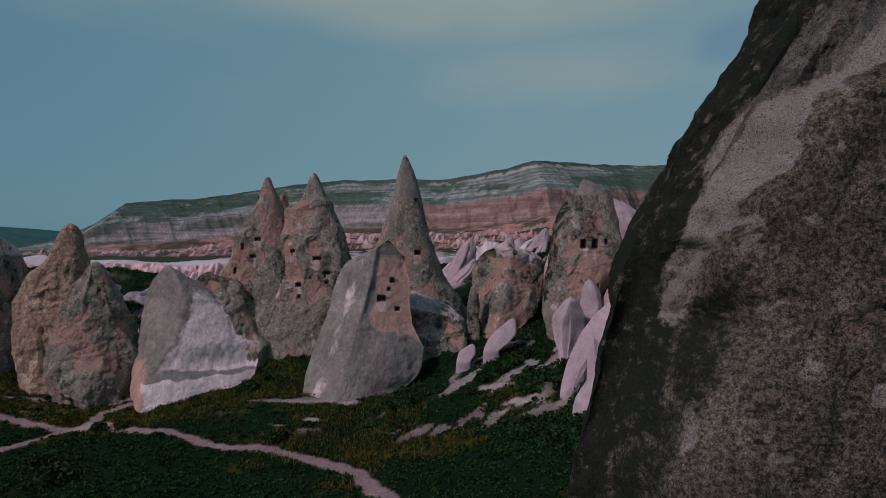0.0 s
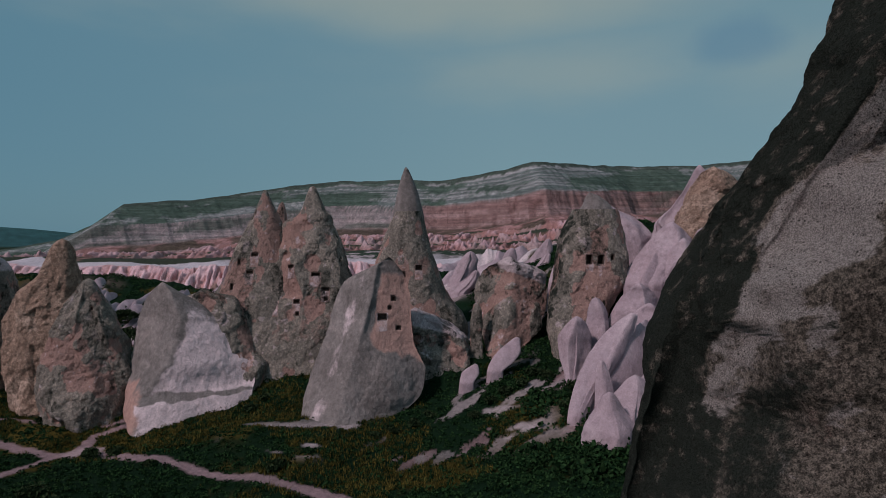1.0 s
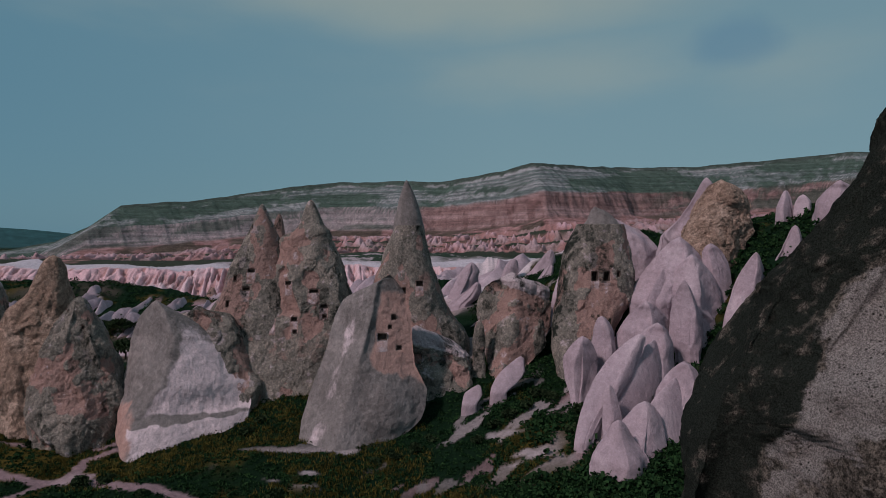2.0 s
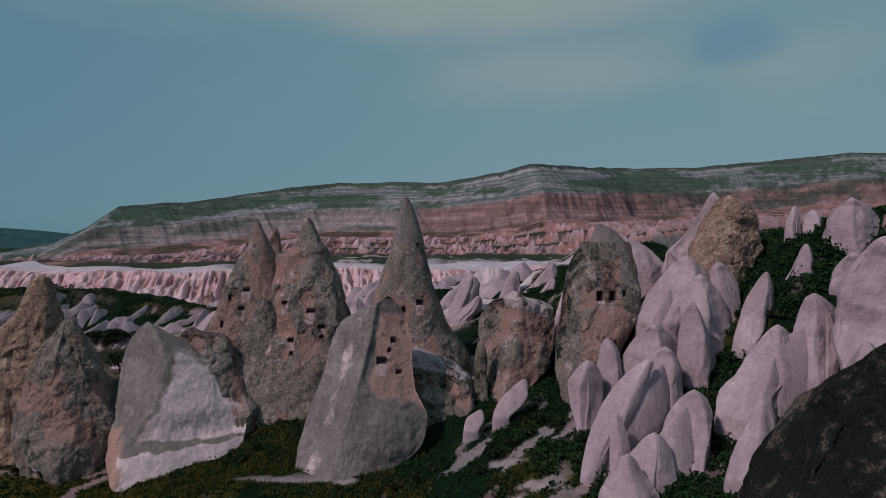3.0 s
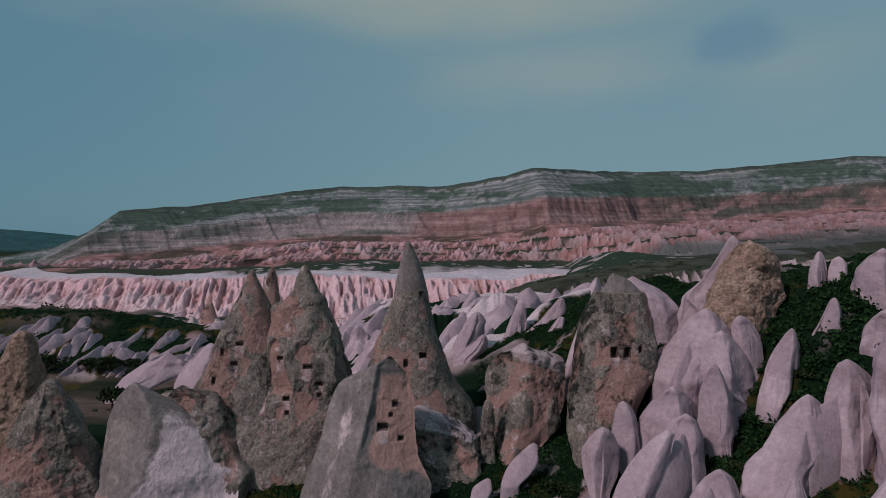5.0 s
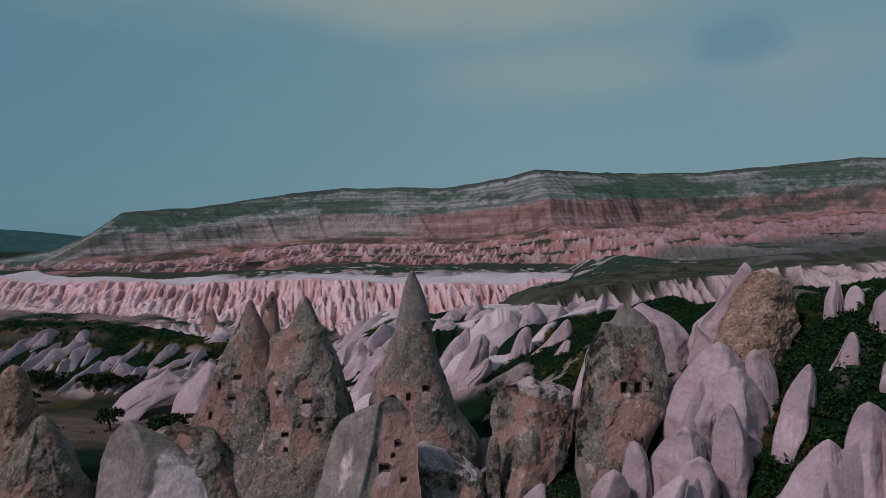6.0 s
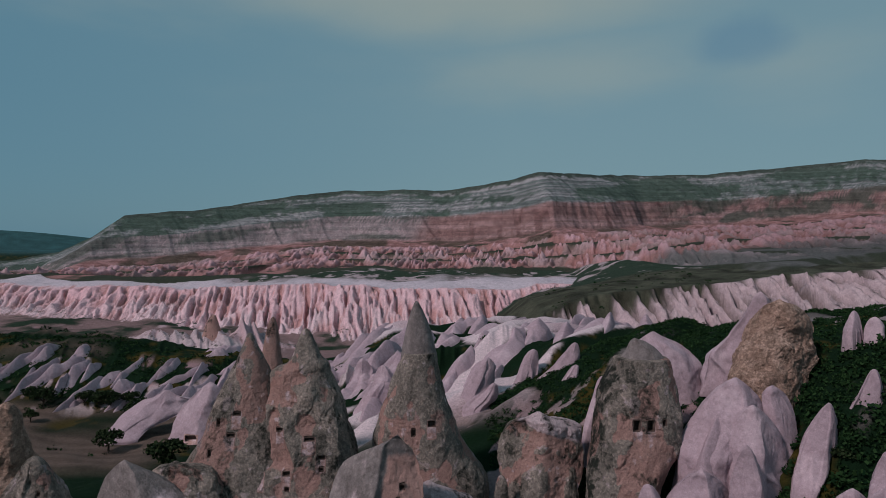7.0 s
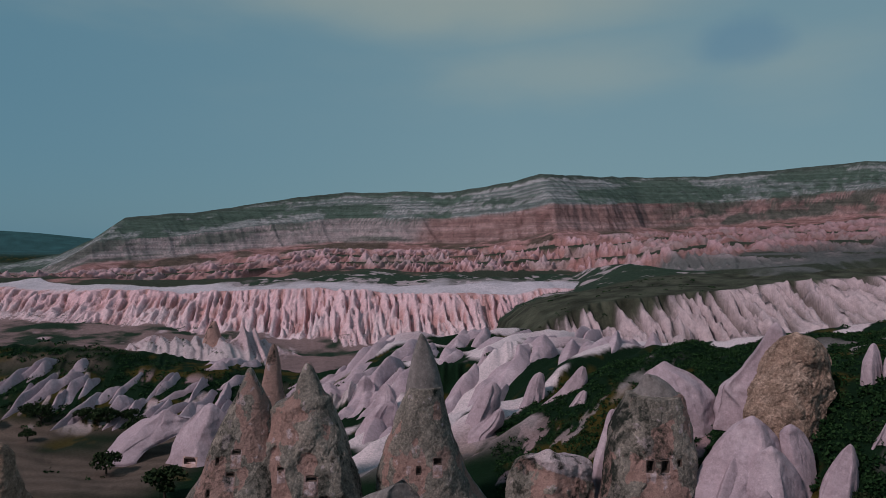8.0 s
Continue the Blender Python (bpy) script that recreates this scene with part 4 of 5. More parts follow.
def rock(name, rows, material, parent=None, cols=120, levels=110, square=2.4, rough=0.05, size=3.0, crack=0.0, seed=0, sink=4.0, holes=(), wear_shade=None, shape=None, flow=0.0, tip=True, broad=0.0):
    """A rock lofted through its outline: rows of height, left, right, middle and half depth, from the foot up.
    holes: openings (x, z, width, height, depth) cut into the side that faces the valley track."""
    rows = list(rows) if not tip else list(rows) + [(rows[-1][0] + 0.25 * (rows[-1][2] - rows[-1][1]), *(rows[-1][1] + k * (rows[-1][2] - rows[-1][1]) for k in (0.42, 0.58)), rows[-1][3], rows[-1][4] * 0.2)]
    rows = [(rows[0][0] - sink, rows[0][1] - 0.06 * sink, rows[0][2] + 0.06 * sink, rows[0][3], rows[0][4] + 0.06 * sink)] + list(rows)
    zs, xl, xr, yc, ry = np.array(rows, float).T
    widest = np.maximum.accumulate((xr - xl)[::-1])[::-1]
    more = np.maximum(broad * widest - (xr - xl), 0) / 2
    xl, xr, ry = xl - more, xr + more, np.maximum(ry, broad * np.maximum.accumulate(ry[::-1])[::-1])
    u = np.linspace(0, 1, levels)
    z = zs[0] + (zs[-1] - zs[0]) * (1 - (1 - u) ** 1.15)
    l, r, c, q = [pchip(z, zs, v) for v in (xl, xr, yc, ry)]
    s = np.linspace(0, 2 * np.pi, cols, endpoint=False)
    th = s - 0.42 * np.sin(s)
    ct, st = np.cos(th - np.pi / 2), np.sin(th - np.pi / 2)
    px = np.sign(ct) * np.abs(ct) ** (2 / square)
    py = np.sign(st) * np.abs(st) ** (2 / square)
    mid, half = (l + r) / 2, np.maximum((r - l) / 2, 0.04)
    x = mid[:, None] + half[:, None] * px
    y = c[:, None] + np.maximum(q, 0.04)[:, None] * py
    zz = np.repeat(z[:, None], cols, 1)
    if shape:
        x, y, zz = shape(x, y, zz, px, py)
    amp = rough * np.minimum(half, 4.0)[:, None] * np.ones_like(x)
    bump = fbm(x / size, y / size, zz / size, 6, seed, 0.55)
    spall = np.full(x.shape, -9.0)
    if crack:
        # crust that comes off in thin shells, and upright joints
        wx, wz = x + 0.5 * vnoise(x, y, zz, seed + 60), zz + 0.5 * vnoise(x, y, zz, seed + 61)
        spall = fbm(wx / size, y / size, wz / size / 1.35, 6, seed + 7, 0.52)
        shells = spall * 3.4
        edge = shells - np.floor(shells)
        joint = np.exp(-(vnoise(wx / 2.4, y / 2.4, wz / 6.0, seed + 65) / 0.035) ** 2) * (vnoise(x / 4, y / 4, zz / 4, seed + 66) > 0.05)
        ledges = np.exp(-(vnoise(wx / 7, y / 7, wz / 1.6, seed + 67) / 0.05) ** 2) * (vnoise(x / 5, y / 5, zz / 3, seed + 68) > 0.15)
        bump = bump * 0.55 + crack * (0.62 * (np.floor(shells) + step(0.66, 0.98, edge)) - 0.85 * joint - 0.5 * ledges)
    if flow:
        bump = bump + flow * (2.4 * (0.5 - np.abs(vnoise(th[None, :] * 1.1 + 0.12 * zz + 0.5 * vnoise(zz / 3, th[None, :], seed, seed + 4), zz / 9, seed, seed + 3))) - 0.5)
    nx, ny = px * np.maximum(q, 0.04)[:, None], py * half[:, None]
    ln = np.hypot(nx, ny) + 1e-6
    x, y = x + amp * bump * nx / ln, y + amp * bump * ny / ln
    zz = zz + amp * 0.3 * fbm(x / size, y / size, zz / size + 9, 3, seed + 5) * (u[:, None] > 0.02)
    front = (py < -0.15)
    boxes = []
    for hx, hz, hw, hh, hd in holes:
        near = np.where(front[None, :], (x - hx) ** 2 + (zz - hz) ** 2, 1e9)
        boxes.append((hx, y.ravel()[near.argmin()], hz, hw, hh, hd))
    for hx, hy, hz, hw, hh, hd in boxes:
        inside = front[None, :] & (np.abs(x - hx) < hw / 2 + 0.05) & (np.abs(zz - hz) < hh / 2 + 0.05)
        y = np.where(inside, np.maximum(y, hy + hd + 0.15), y)
    verts = np.c_[x.ravel(), y.ravel(), zz.ravel()]
    faces = grid_faces(levels, cols).tolist()
    verts = np.r_[verts, [[x[-1].mean(), y[-1].mean(), zz[-1].max() + 0.02]]]
    top = len(verts) - 1
    faces += [[(levels - 1) * cols + k, (levels - 1) * cols + (k + 1) % cols, top] for k in range(cols)]
    w = np.zeros((len(verts), 3))
    vx, vy, vz = verts.T
    if wear_shade:
        w = np.stack(np.broadcast_arrays(*wear_shade(vx, vy, vz)), -1).astype(float)
    if material is BROWN_TUFF:
        bared = np.r_[spall.ravel(), spall[-1, 0]]
        scale = bared * 3.4 - np.floor(bared * 3.4)
        region = fbm(vx / 7, vy / 7, vz / 9, 3, seed + 70)
        w[:, 1] = np.maximum(w[:, 1], 0.60 * step(-0.22, -0.34, bared - 0.40 * region + 0.015 * (vz - 16)))
        w[:, 0] = np.maximum(w[:, 0], 0.34 * np.exp(-((scale - 0.9) / 0.12) ** 2) * step(-0.2, 0.4, fbm(vx / 3, vy / 3, vz / 3, 3, seed + 76)))
        w[:, 0] = np.maximum(w[:, 0], 0.36 * step(0.35, 0.8, fbm(vx / 1.2, vy / 1.2, vz / 1.2, 4, seed + 71)))
        w[:, 2] = np.maximum(w[:, 2], 0.40 * step(0.1, 0.45, fbm(vx / 3, vy / 3, vz / 6, 5, seed + 72)))
    for hx, hy, hz, hw, hh, hd in boxes:
        if hw > 0.6:
            panel = step(hw * 0.9, hw * 0.6, np.abs(vx - hx)) * step(hz - 1.9, hz - 1.6, vz) * step(hz + hh * 0.9, hz + hh * 0.6, vz) * (vy < hy + 1.5)
            w[:, 0], w[:, 1] = np.maximum(w[:, 0], 0.40 * panel), np.maximum(w[:, 1], 0.75 * panel)
    w = np.clip(w, 0, 1)
    ob = mesh_object(name, verts, faces, material, parent, True, ("wear_shade", w))
    return ob, boxes


def hollow(parent, box):
    """A carved opening: back, jambs, lintel and floor, with a thin proud rim."""
    hx, hy, hz, hw, hh, hd = box
    bm = bmesh.new()
    a, b = (hw / 2, hh / 2), (hw / 2 + 0.07, hh / 2 + 0.07)
    y0, y1 = hy + 0.10, hy + hd

    def ring(half, y):
        return [bm.verts.new((hx + sx * half[0], y, hz + sz * half[1])) for sx, sz in ((-1, -1), (1, -1), (1, 1), (-1, 1))]

    outer_back, outer, inner, back = ring(b, y1), ring(b, y0), ring(a, y0), ring((a[0] * 0.9, a[1] * 0.9), y1)
    for p, q in ((outer_back, outer), (outer, inner), (inner, back)):
        for k in range(4):
            bm.faces.new((p[k], p[(k + 1) % 4], q[(k + 1) % 4], q[k]))
    bm.faces.new(back)
    bmesh.ops.recalc_face_normals(bm, faces=bm.faces)
    return part("cave_opening", bm, HOLLOW, parent, "dark rectangular opening carved into the rock")


def thing(name, label, category, group=""):
    ob = new(name)
    return tagged(ob, label, category, group)




def carved(name, label, pieces, group="fairy chimneys"):
    """A rock thing with parts. pieces: (part name, rows, material, settings)."""
    top = thing(name, label, "rock formation", group)
    rows = pieces[0][1]
    top.location = ((rows[0][1] + rows[0][2]) / 2, rows[0][3], rows[0][0])
    bpy.context.view_layer.update()
    back = top.matrix_world.inverted()
    for pname, prow, mat, kw in pieces:
        ob, boxes = rock(pname, prow, mat, top, **kw)
        ob.matrix_parent_inverse = back
        for box in boxes:
            hollow(top, box).matrix_parent_inverse = back
    return top


def wedge(line, sharp):
    """Gives the side that faces the track two faces that meet in a ridge. line(z, left, right): where the ridge runs."""
    def shape(x, y, z, px, py):
        l, r = x.min(1)[:, None], x.max(1)[:, None]
        c = np.clip(line(z[:, :1], l, r), l + 0.12 * (r - l), r - 0.12 * (r - l))
        off = np.clip(np.where(x < c, (c - x) / (c - l), (x - c) / (r - c)), 0, 1)
        mid = (y.min(1) + y.max(1))[:, None] / 2
        return x, np.where(py < 0, mid - (mid - y.min(1)[:, None]) * (1 - off ** sharp), y), z
    return shape


def front_crest(z):
    return np.interp(z, [0, 2, 6, 12, 17, 21.5], [-13.2, -13, -12, -10.4, -9.2, -8.6])


def cut_face(x, y, z, px, py):
    """A carved hollow face right of the crest, above a bulging foot."""
    x, y, z = wedge(lambda h, l, r: front_crest(h), 1.3)(x, y, z, px, py)
    k = step(-0.2, 0.5, x - front_crest(z)) * step(9, 12, z + 0.5 * (x + 7)) * (py < 0)
    foot = np.exp(-((x + 7) / 2.2) ** 2 - ((z - 8) / 2.6) ** 2) * (py < 0)
    return x, y + 0.4 * k * np.clip(-py * 1.6, 0, 1) - 1.0 * foot, z


def front_wear(x, y, z):
    n = fbm(x / 2, y / 2, z / 3, 3, 82)
    streak = 0.30 * np.exp(-((x - front_crest(z) + 2.2 + 0.5 * n) / 0.9) ** 2)
    left = 0.10 * step(0.2, -0.4, x - front_crest(z))
    pink = 0.62 * step(-0.3, 0.6, x - front_crest(z) - 0.6 + 0.4 * n) * step(9, 12, z + 0.5 * (x + 7) + n) * step(21, 19, z)
    return streak + left * (0.5 + n), pink, 0 * x


def light_ridge(z):
    return np.interp(z, [0, 5, 7, 9, 11.5, 14, 16.5, 19], [-37, -36.6, -35.6, -34.2, -34.0, -33.6, -35.0, -36.0])


def shelf(x, y, z, px, py):
    """Ridge between two faces, with a rubbly shelf above the foot."""
    x, y, z = wedge(lambda h, l, r: light_ridge(h), 1.35)(x, y, z, px, py)
    return x, y + 0.7 * step(4.4, 5.6, z - 0.06 * (x + 32)) * step(8.5, 6, z) * np.clip(-2 * py, 0, 1) * step(-38, -36, x), z


def light_wear(x, y, z):
    """Grey weathered side left of a crooked ridge, bare white flank right of it, a rubbly shelf, and a white foot."""
    n = fbm(x / 3, y / 3, z / 3, 4, 80)
    ridge = light_ridge(z)
    flank = step(-0.3, 0.9, x - ridge + 0.35 * n) * step(4.9, 5.8, z + 0.3 * n) * step(16.0, 14.0, z + n) * (1 - 0.45 * step(13.2, 15, z + 0.4 * x + 13.5 + n))
    scoop = step(4.9, 4.2, z + 0.4 * n - 0.06 * (x + 32)) * step(-38.0, -35.5, x + n + 0.8 * z - 2)
    return 0.82 * np.maximum(flank * (0.62 + 0.38 * step(-35, -30, x + n)), scoop * 0.9), 0.55 * step(-35, -38, x + n) * step(8, 5, z + n), 0 * x


def niche_at(x, z):
    """The scooped recess low on the twin's second spire, its edge running down to the right."""
    return step(0, 0.8, x + 23.2 + 0.10 * (22 - z)) * step(0, -0.8, x + 21.6 - 0.42 * (22.6 - z)) * step(23.0, 22.0, z) * step(15.6, 17.0, z)


def niche(x, y, z, px, py):
    return x, y + 0.8 * niche_at(x, z) * np.clip(-2 * py, 0, 1), z


carved("fairy_chimney", "twin-peaked brown tuff chimney with carved pigeon-house openings", [
    ("spire", TWIN_LEFT, BROWN_TUFF, dict(cols=230, levels=210, seed=1, rough=0.055, flow=0.6, crack=0.55, size=3.6, holes=[
        (-26.5, 22.1, 0.8, 0.34, 0.6), (-28.7, 21.1, 0.34, 0.66, 0.6), (-29.5, 17.7, 0.34, 0.82, 0.6), (-27.1, 19.7, 0.85, 0.4, 0.7)],
        wear_shade=lambda x, y, z: (0 * x, 0 * x, 0.34 * step(-24.5, -27.5, x + 0.8 * fbm(x / 2, y / 2, z / 3, 3, 87))))),
    ("spire", TWIN_RIGHT, BROWN_TUFF, dict(cols=260, levels=240, seed=2, rough=0.06, flow=1.0, crack=0.6, size=3.0, shape=niche, holes=[
        (-21.3, 20.5, 0.75, 0.34, 0.6), (-23.4, 18.0, 0.75, 0.42, 0.7), (-17.9, 19.4, 1.1, 0.42, 0.8), (-23.5, 15.5, 0.95, 0.52, 0.9), (-20.3, 15.8, 0.75, 0.48, 0.8), (-20.1, 14.2, 0.42, 0.45, 0.6), (-16.5, 17.4, 0.8, 0.34, 0.5), (-16.4, 16.1, 0.45, 0.5, 0.6)],
        wear_shade=lambda x, y, z: (0 * x, 0.8 * niche_at(x, z) * (y < 92) + 0.30 * step(17, 14, z + fbm(x / 2, y / 2, z / 2, 3, 88)) * step(9, 11, z), 0 * x)))])
carved("fairy_chimney", "tall pointed needle chimney with a smooth grey cap", [
    ("spire", NEEDLE, BROWN_TUFF, dict(tip=False, cols=220, levels=180, seed=4, flow=0.4, rough=0.05, crack=0.55, size=3.2, holes=[(-3.9, 20.2, 0.8, 0.7, 0.8), (-6.1, 19.2, 0.45, 0.8, 0.6)],
        wear_shade=lambda x, y, z: (0 * x, 0.55 * np.exp(-((x + 3.2) / 1.3) ** 2 - ((z - 20.5) / 2.0) ** 2) * (y < 96), 0 * x))),
    ("cap", NEEDLE_CAP, GREY_TUFF, dict(cols=90, levels=70, seed=5, rough=0.03, sink=0.6))])
carved("fairy_chimney", "broad leaning grey tuff cone with a pink carved face", [
    ("cone", FRONT, GREY_TUFF, dict(cols=240, levels=200, seed=6, rough=0.07, crack=0.16, square=1.8, shape=cut_face, holes=[
        (-6.7, 16.8, 0.45, 0.5, 0.6), (-7.1, 15.7, 0.3, 0.35, 0.5), (-8.0, 14.6, 1.0, 0.7, 0.8), (-6.0, 13.2, 0.5, 0.4, 0.5)],
        wear_shade=front_wear))])
carved("tuff_rock", "grey tuff hump with a bare white flank and white foot", [
    ("hump", LIGHT, GREY_TUFF, dict(cols=180, levels=150, seed=8, rough=0.06, crack=0.2, square=1.8, shape=shelf,
        wear_shade=light_wear))])
carved("tuff_rock", "rough brown tuff hump with a small bird hole", [
    ("hump", LEFTHOLE, BROWN_TUFF, dict(cols=170, levels=140, seed=10, rough=0.09, flow=1.2, crack=0.55, size=2.6, holes=[(-45.3, 15.4, 0.35, 0.4, 0.5)]))])
carved("fairy_chimney", "rusty brown chimney with a knobbly dark cap", [
    ("spire", LEFTPEAK, RUST_TUFF, dict(cols=150, levels=140, seed=12, rough=0.08, flow=1.0, crack=0.55, size=2.4))])
carved("tuff_rock", "brown tuff chimney with a pale pink top", [
    ("hump", LEFTEDGE, BROWN_TUFF, dict(cols=120, levels=100, seed=14, rough=0.07, crack=0.55, wear_shade=lambda x, y, z: (step(19, 21, z), 0 * x, 0 * x)))])
carved("tuff_rock", "layered tuff ledge with a flat white top", [
    ("ledge", LEDGE, BROWN_TUFF, dict(cols=140, levels=110, seed=16, flow=0.8, rough=0.10, crack=0.6, size=1.6, square=3.2, wear_shade=lambda x, y, z: (step(11.8, 13.0, z + 0.25 * (x + 3)) , 0 * x, 0 * x)))])
carved("tuff_rock", "thin upright tuff slab beside a dark cleft", [
    ("slab", SLAB, BROWN_TUFF, dict(cols=70, levels=80, seed=18, rough=0.2, crack=0.4, size=1.6, square=3))])
carved("tuff_rock", "blocky brown tuff rock with a pale top", [
    ("block", BLOCK, BROWN_TUFF, dict(cols=160, levels=120, seed=20, flow=0.6, rough=0.07, crack=0.6, size=2.6, square=3, shape=wedge(lambda z, l, r: l + 0.42 * (r - l) + 0.12 * (z - 14), 1.25), wear_shade=lambda x, y, z: (0.8 * step(18.6, 20, z + 0.35 * (x - 10)), 0 * x, 0 * x)))])
def arch_at(x, z):
    return step(1.06, 0.94, np.hypot((x - 20.6) / 3.6, (z - 15.8) / 4.7)) * step(15.0, 16.2, z)


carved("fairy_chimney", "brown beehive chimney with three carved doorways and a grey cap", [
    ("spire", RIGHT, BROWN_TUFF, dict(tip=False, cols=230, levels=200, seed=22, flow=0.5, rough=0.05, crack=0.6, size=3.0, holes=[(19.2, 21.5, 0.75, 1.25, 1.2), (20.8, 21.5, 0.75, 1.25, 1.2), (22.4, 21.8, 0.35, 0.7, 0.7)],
        shape=lambda x, y, z, px, py: (x, y + 0.18 * arch_at(x + 0.5 * fbm(x, y, z, 3, 84), z) * np.clip(-2 * py, 0, 1), z),
        # pink arch; left side darkened, the flank's shadow painted as colour
        wear_shade=lambda x, y, z: (0 * x, 0.56 * arch_at(x + 0.6 * fbm(x, y, z, 3, 85), z), 0.55 * step(16.9, 15.0, x - 0.30 * (z - 21) + 0.9 * fbm(x, y, z, 3, 86)) * step(30, 27, z)))),
    ("cap", [(z, l + 0.5, r - 0.9, y - 0.6, q * 0.9) for z, l, r, y, q in RIGHT_CAP], GREY_TUFF, dict(cols=100, levels=60, seed=23, rough=0.04, sink=0.5))])
carved("tuff_rock", "rust-coloured craggy boulder on the scrubby crest", [
    ("boulder", CAPROCK, RUST_TUFF, dict(cols=190, levels=150, seed=24, rough=0.12, crack=0.5, size=3.6, square=3.0, flow=0.3, shape=wedge(lambda z, l, r: l + 0.36 * (r - l) + 0.1 * (z - 29), 1.7)))])
carved("tuff_rock", "low rough brown tuff rock between the chimneys", [
    ("hump", MIDROCK, BROWN_TUFF, dict(cols=120, levels=80, seed=26, rough=0.09, crack=0.5, size=2.0))])

# big dark spire beside which the camera climbs
NEAR_ROCK = [(-4, 2.6, 24, 21, 9), (8, 3.3, 23.5, 20.6, 7.8), (14.4, 4.3, 23, 20.2, 6.6), (18.2, 5.1, 22.5, 20, 6.0), (21.5, 6.0, 22, 20, 5.6), (23.7, 7.0, 21.5, 20, 5.2),
             (26.4, 8.3, 21, 20, 4.6), (29.5, 9.8, 20.3, 20, 3.9), (34, 12, 19, 20.3, 2.8), (38, 14.3, 17.3, 20.6, 1.0), (39, 15.3, 16.2, 20.7, 0.2)]


FACE_Z = [0, 12, 15.8, 16.6, 18.0, 19.75, 20.7, 22.1, 23.0, 23.8, 25.8, 26.7, 29.1, 34, 40]


def face_edge(z):
    """Where the near face breaks off: how far along, and how deep."""
    return np.interp(z, FACE_Z, [4.2, 4.5, 4.95, 5.3, 6.1, 7.2, 7.2, 7.4, 7.7, 8.3, 9.4, 11.2, 13.5, 16.5, 19]), np.interp(z, FACE_Z, [15.6, 15.8, 16.5, 17, 18, 19.6, 18.5, 17.2, 16.4, 15.8, 15.8, 16, 16.6, 18, 19])


def flank_edge(z):
    return np.interp(z, [0, 14.4, 18, 19.8, 20.9, 22.6, 24.2, 25.7, 29.1, 36], [4.2, 4.9, 6.1, 7.1, 7.4, 7.45, 7.8, 8.6, 10.6, 14.2])


def bulge(x, y, z, px, py):
    """Near side: a broad face in front, a smooth groove set back from its edge, and a steep dark flank."""
    fx, fy = face_edge(z)
    n = 0.22 * fbm(x, 0 * y, z / 1.5, 3, 90)
    face = 15.3 + 0.05 * (z - 22) + (fy - 15.3) * np.exp(-np.clip(x - fx, 0, 20) / 0.9)
    groove = np.clip(20.2 - 0.33 * (z - 19.5), 16.8, 20.2)
    set_back = np.maximum(groove, face) + step(0, -1.2, x - flank_edge(z)) * 0.9
    side = set_back + (face - set_back) * step(-0.5, 0.4, x - fx + n)
    hold = np.clip((1 - np.abs(px)) * 9, 0, 1)
    seam = 20.6 - 0.9 * step(24, 28, z)
    y_front = side * hold + seam * (1 - hold)
    return x, np.where(py > 0, seam + (y - 20.1) * (0.3 + 0.78 * step(27, 24, z) * (0.35 + 0.65 * step(18.5, 22, z))), y_front), z


def near_wear_shade(x, y, z):
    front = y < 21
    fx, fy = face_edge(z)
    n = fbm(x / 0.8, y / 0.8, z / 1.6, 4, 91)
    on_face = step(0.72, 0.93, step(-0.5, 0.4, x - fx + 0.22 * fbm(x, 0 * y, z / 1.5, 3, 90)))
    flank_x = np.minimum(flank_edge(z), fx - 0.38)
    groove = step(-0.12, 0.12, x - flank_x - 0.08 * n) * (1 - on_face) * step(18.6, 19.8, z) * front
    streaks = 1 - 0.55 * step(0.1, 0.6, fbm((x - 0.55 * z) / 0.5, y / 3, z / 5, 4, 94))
    # flank: lichen plus the shade of a turned-away side put into the colour
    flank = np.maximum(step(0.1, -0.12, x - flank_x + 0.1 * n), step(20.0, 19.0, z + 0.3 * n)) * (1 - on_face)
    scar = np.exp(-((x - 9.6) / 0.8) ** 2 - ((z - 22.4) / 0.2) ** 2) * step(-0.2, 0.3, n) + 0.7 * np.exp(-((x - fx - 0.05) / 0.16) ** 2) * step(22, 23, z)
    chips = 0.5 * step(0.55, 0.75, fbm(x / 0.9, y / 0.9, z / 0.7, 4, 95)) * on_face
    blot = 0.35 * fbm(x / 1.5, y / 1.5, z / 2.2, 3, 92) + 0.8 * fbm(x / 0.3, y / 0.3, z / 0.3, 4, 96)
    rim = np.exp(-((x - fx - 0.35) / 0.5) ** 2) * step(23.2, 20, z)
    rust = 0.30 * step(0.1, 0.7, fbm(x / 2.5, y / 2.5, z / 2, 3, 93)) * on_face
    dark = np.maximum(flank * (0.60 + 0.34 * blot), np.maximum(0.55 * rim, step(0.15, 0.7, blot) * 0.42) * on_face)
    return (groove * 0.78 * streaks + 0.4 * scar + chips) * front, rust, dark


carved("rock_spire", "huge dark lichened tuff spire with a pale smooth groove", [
    ("spire", NEAR_ROCK, DARK_TUFF, dict(cols=460, levels=420, seed=30, rough=0.045, crack=0.5, size=1.8, sink=2, shape=bulge, wear_shade=near_wear_shade))], "")


def crest(n):
    """A cone whose front falls into two uneven faces along a winding ridge."""
    return wedge(lambda z, l, r: (l + r) / 2 + (r - l) * (0.24 * math.sin(n * 2.4 + 1) + 0.07 * np.sin(0.55 * z + n)), 1.5)


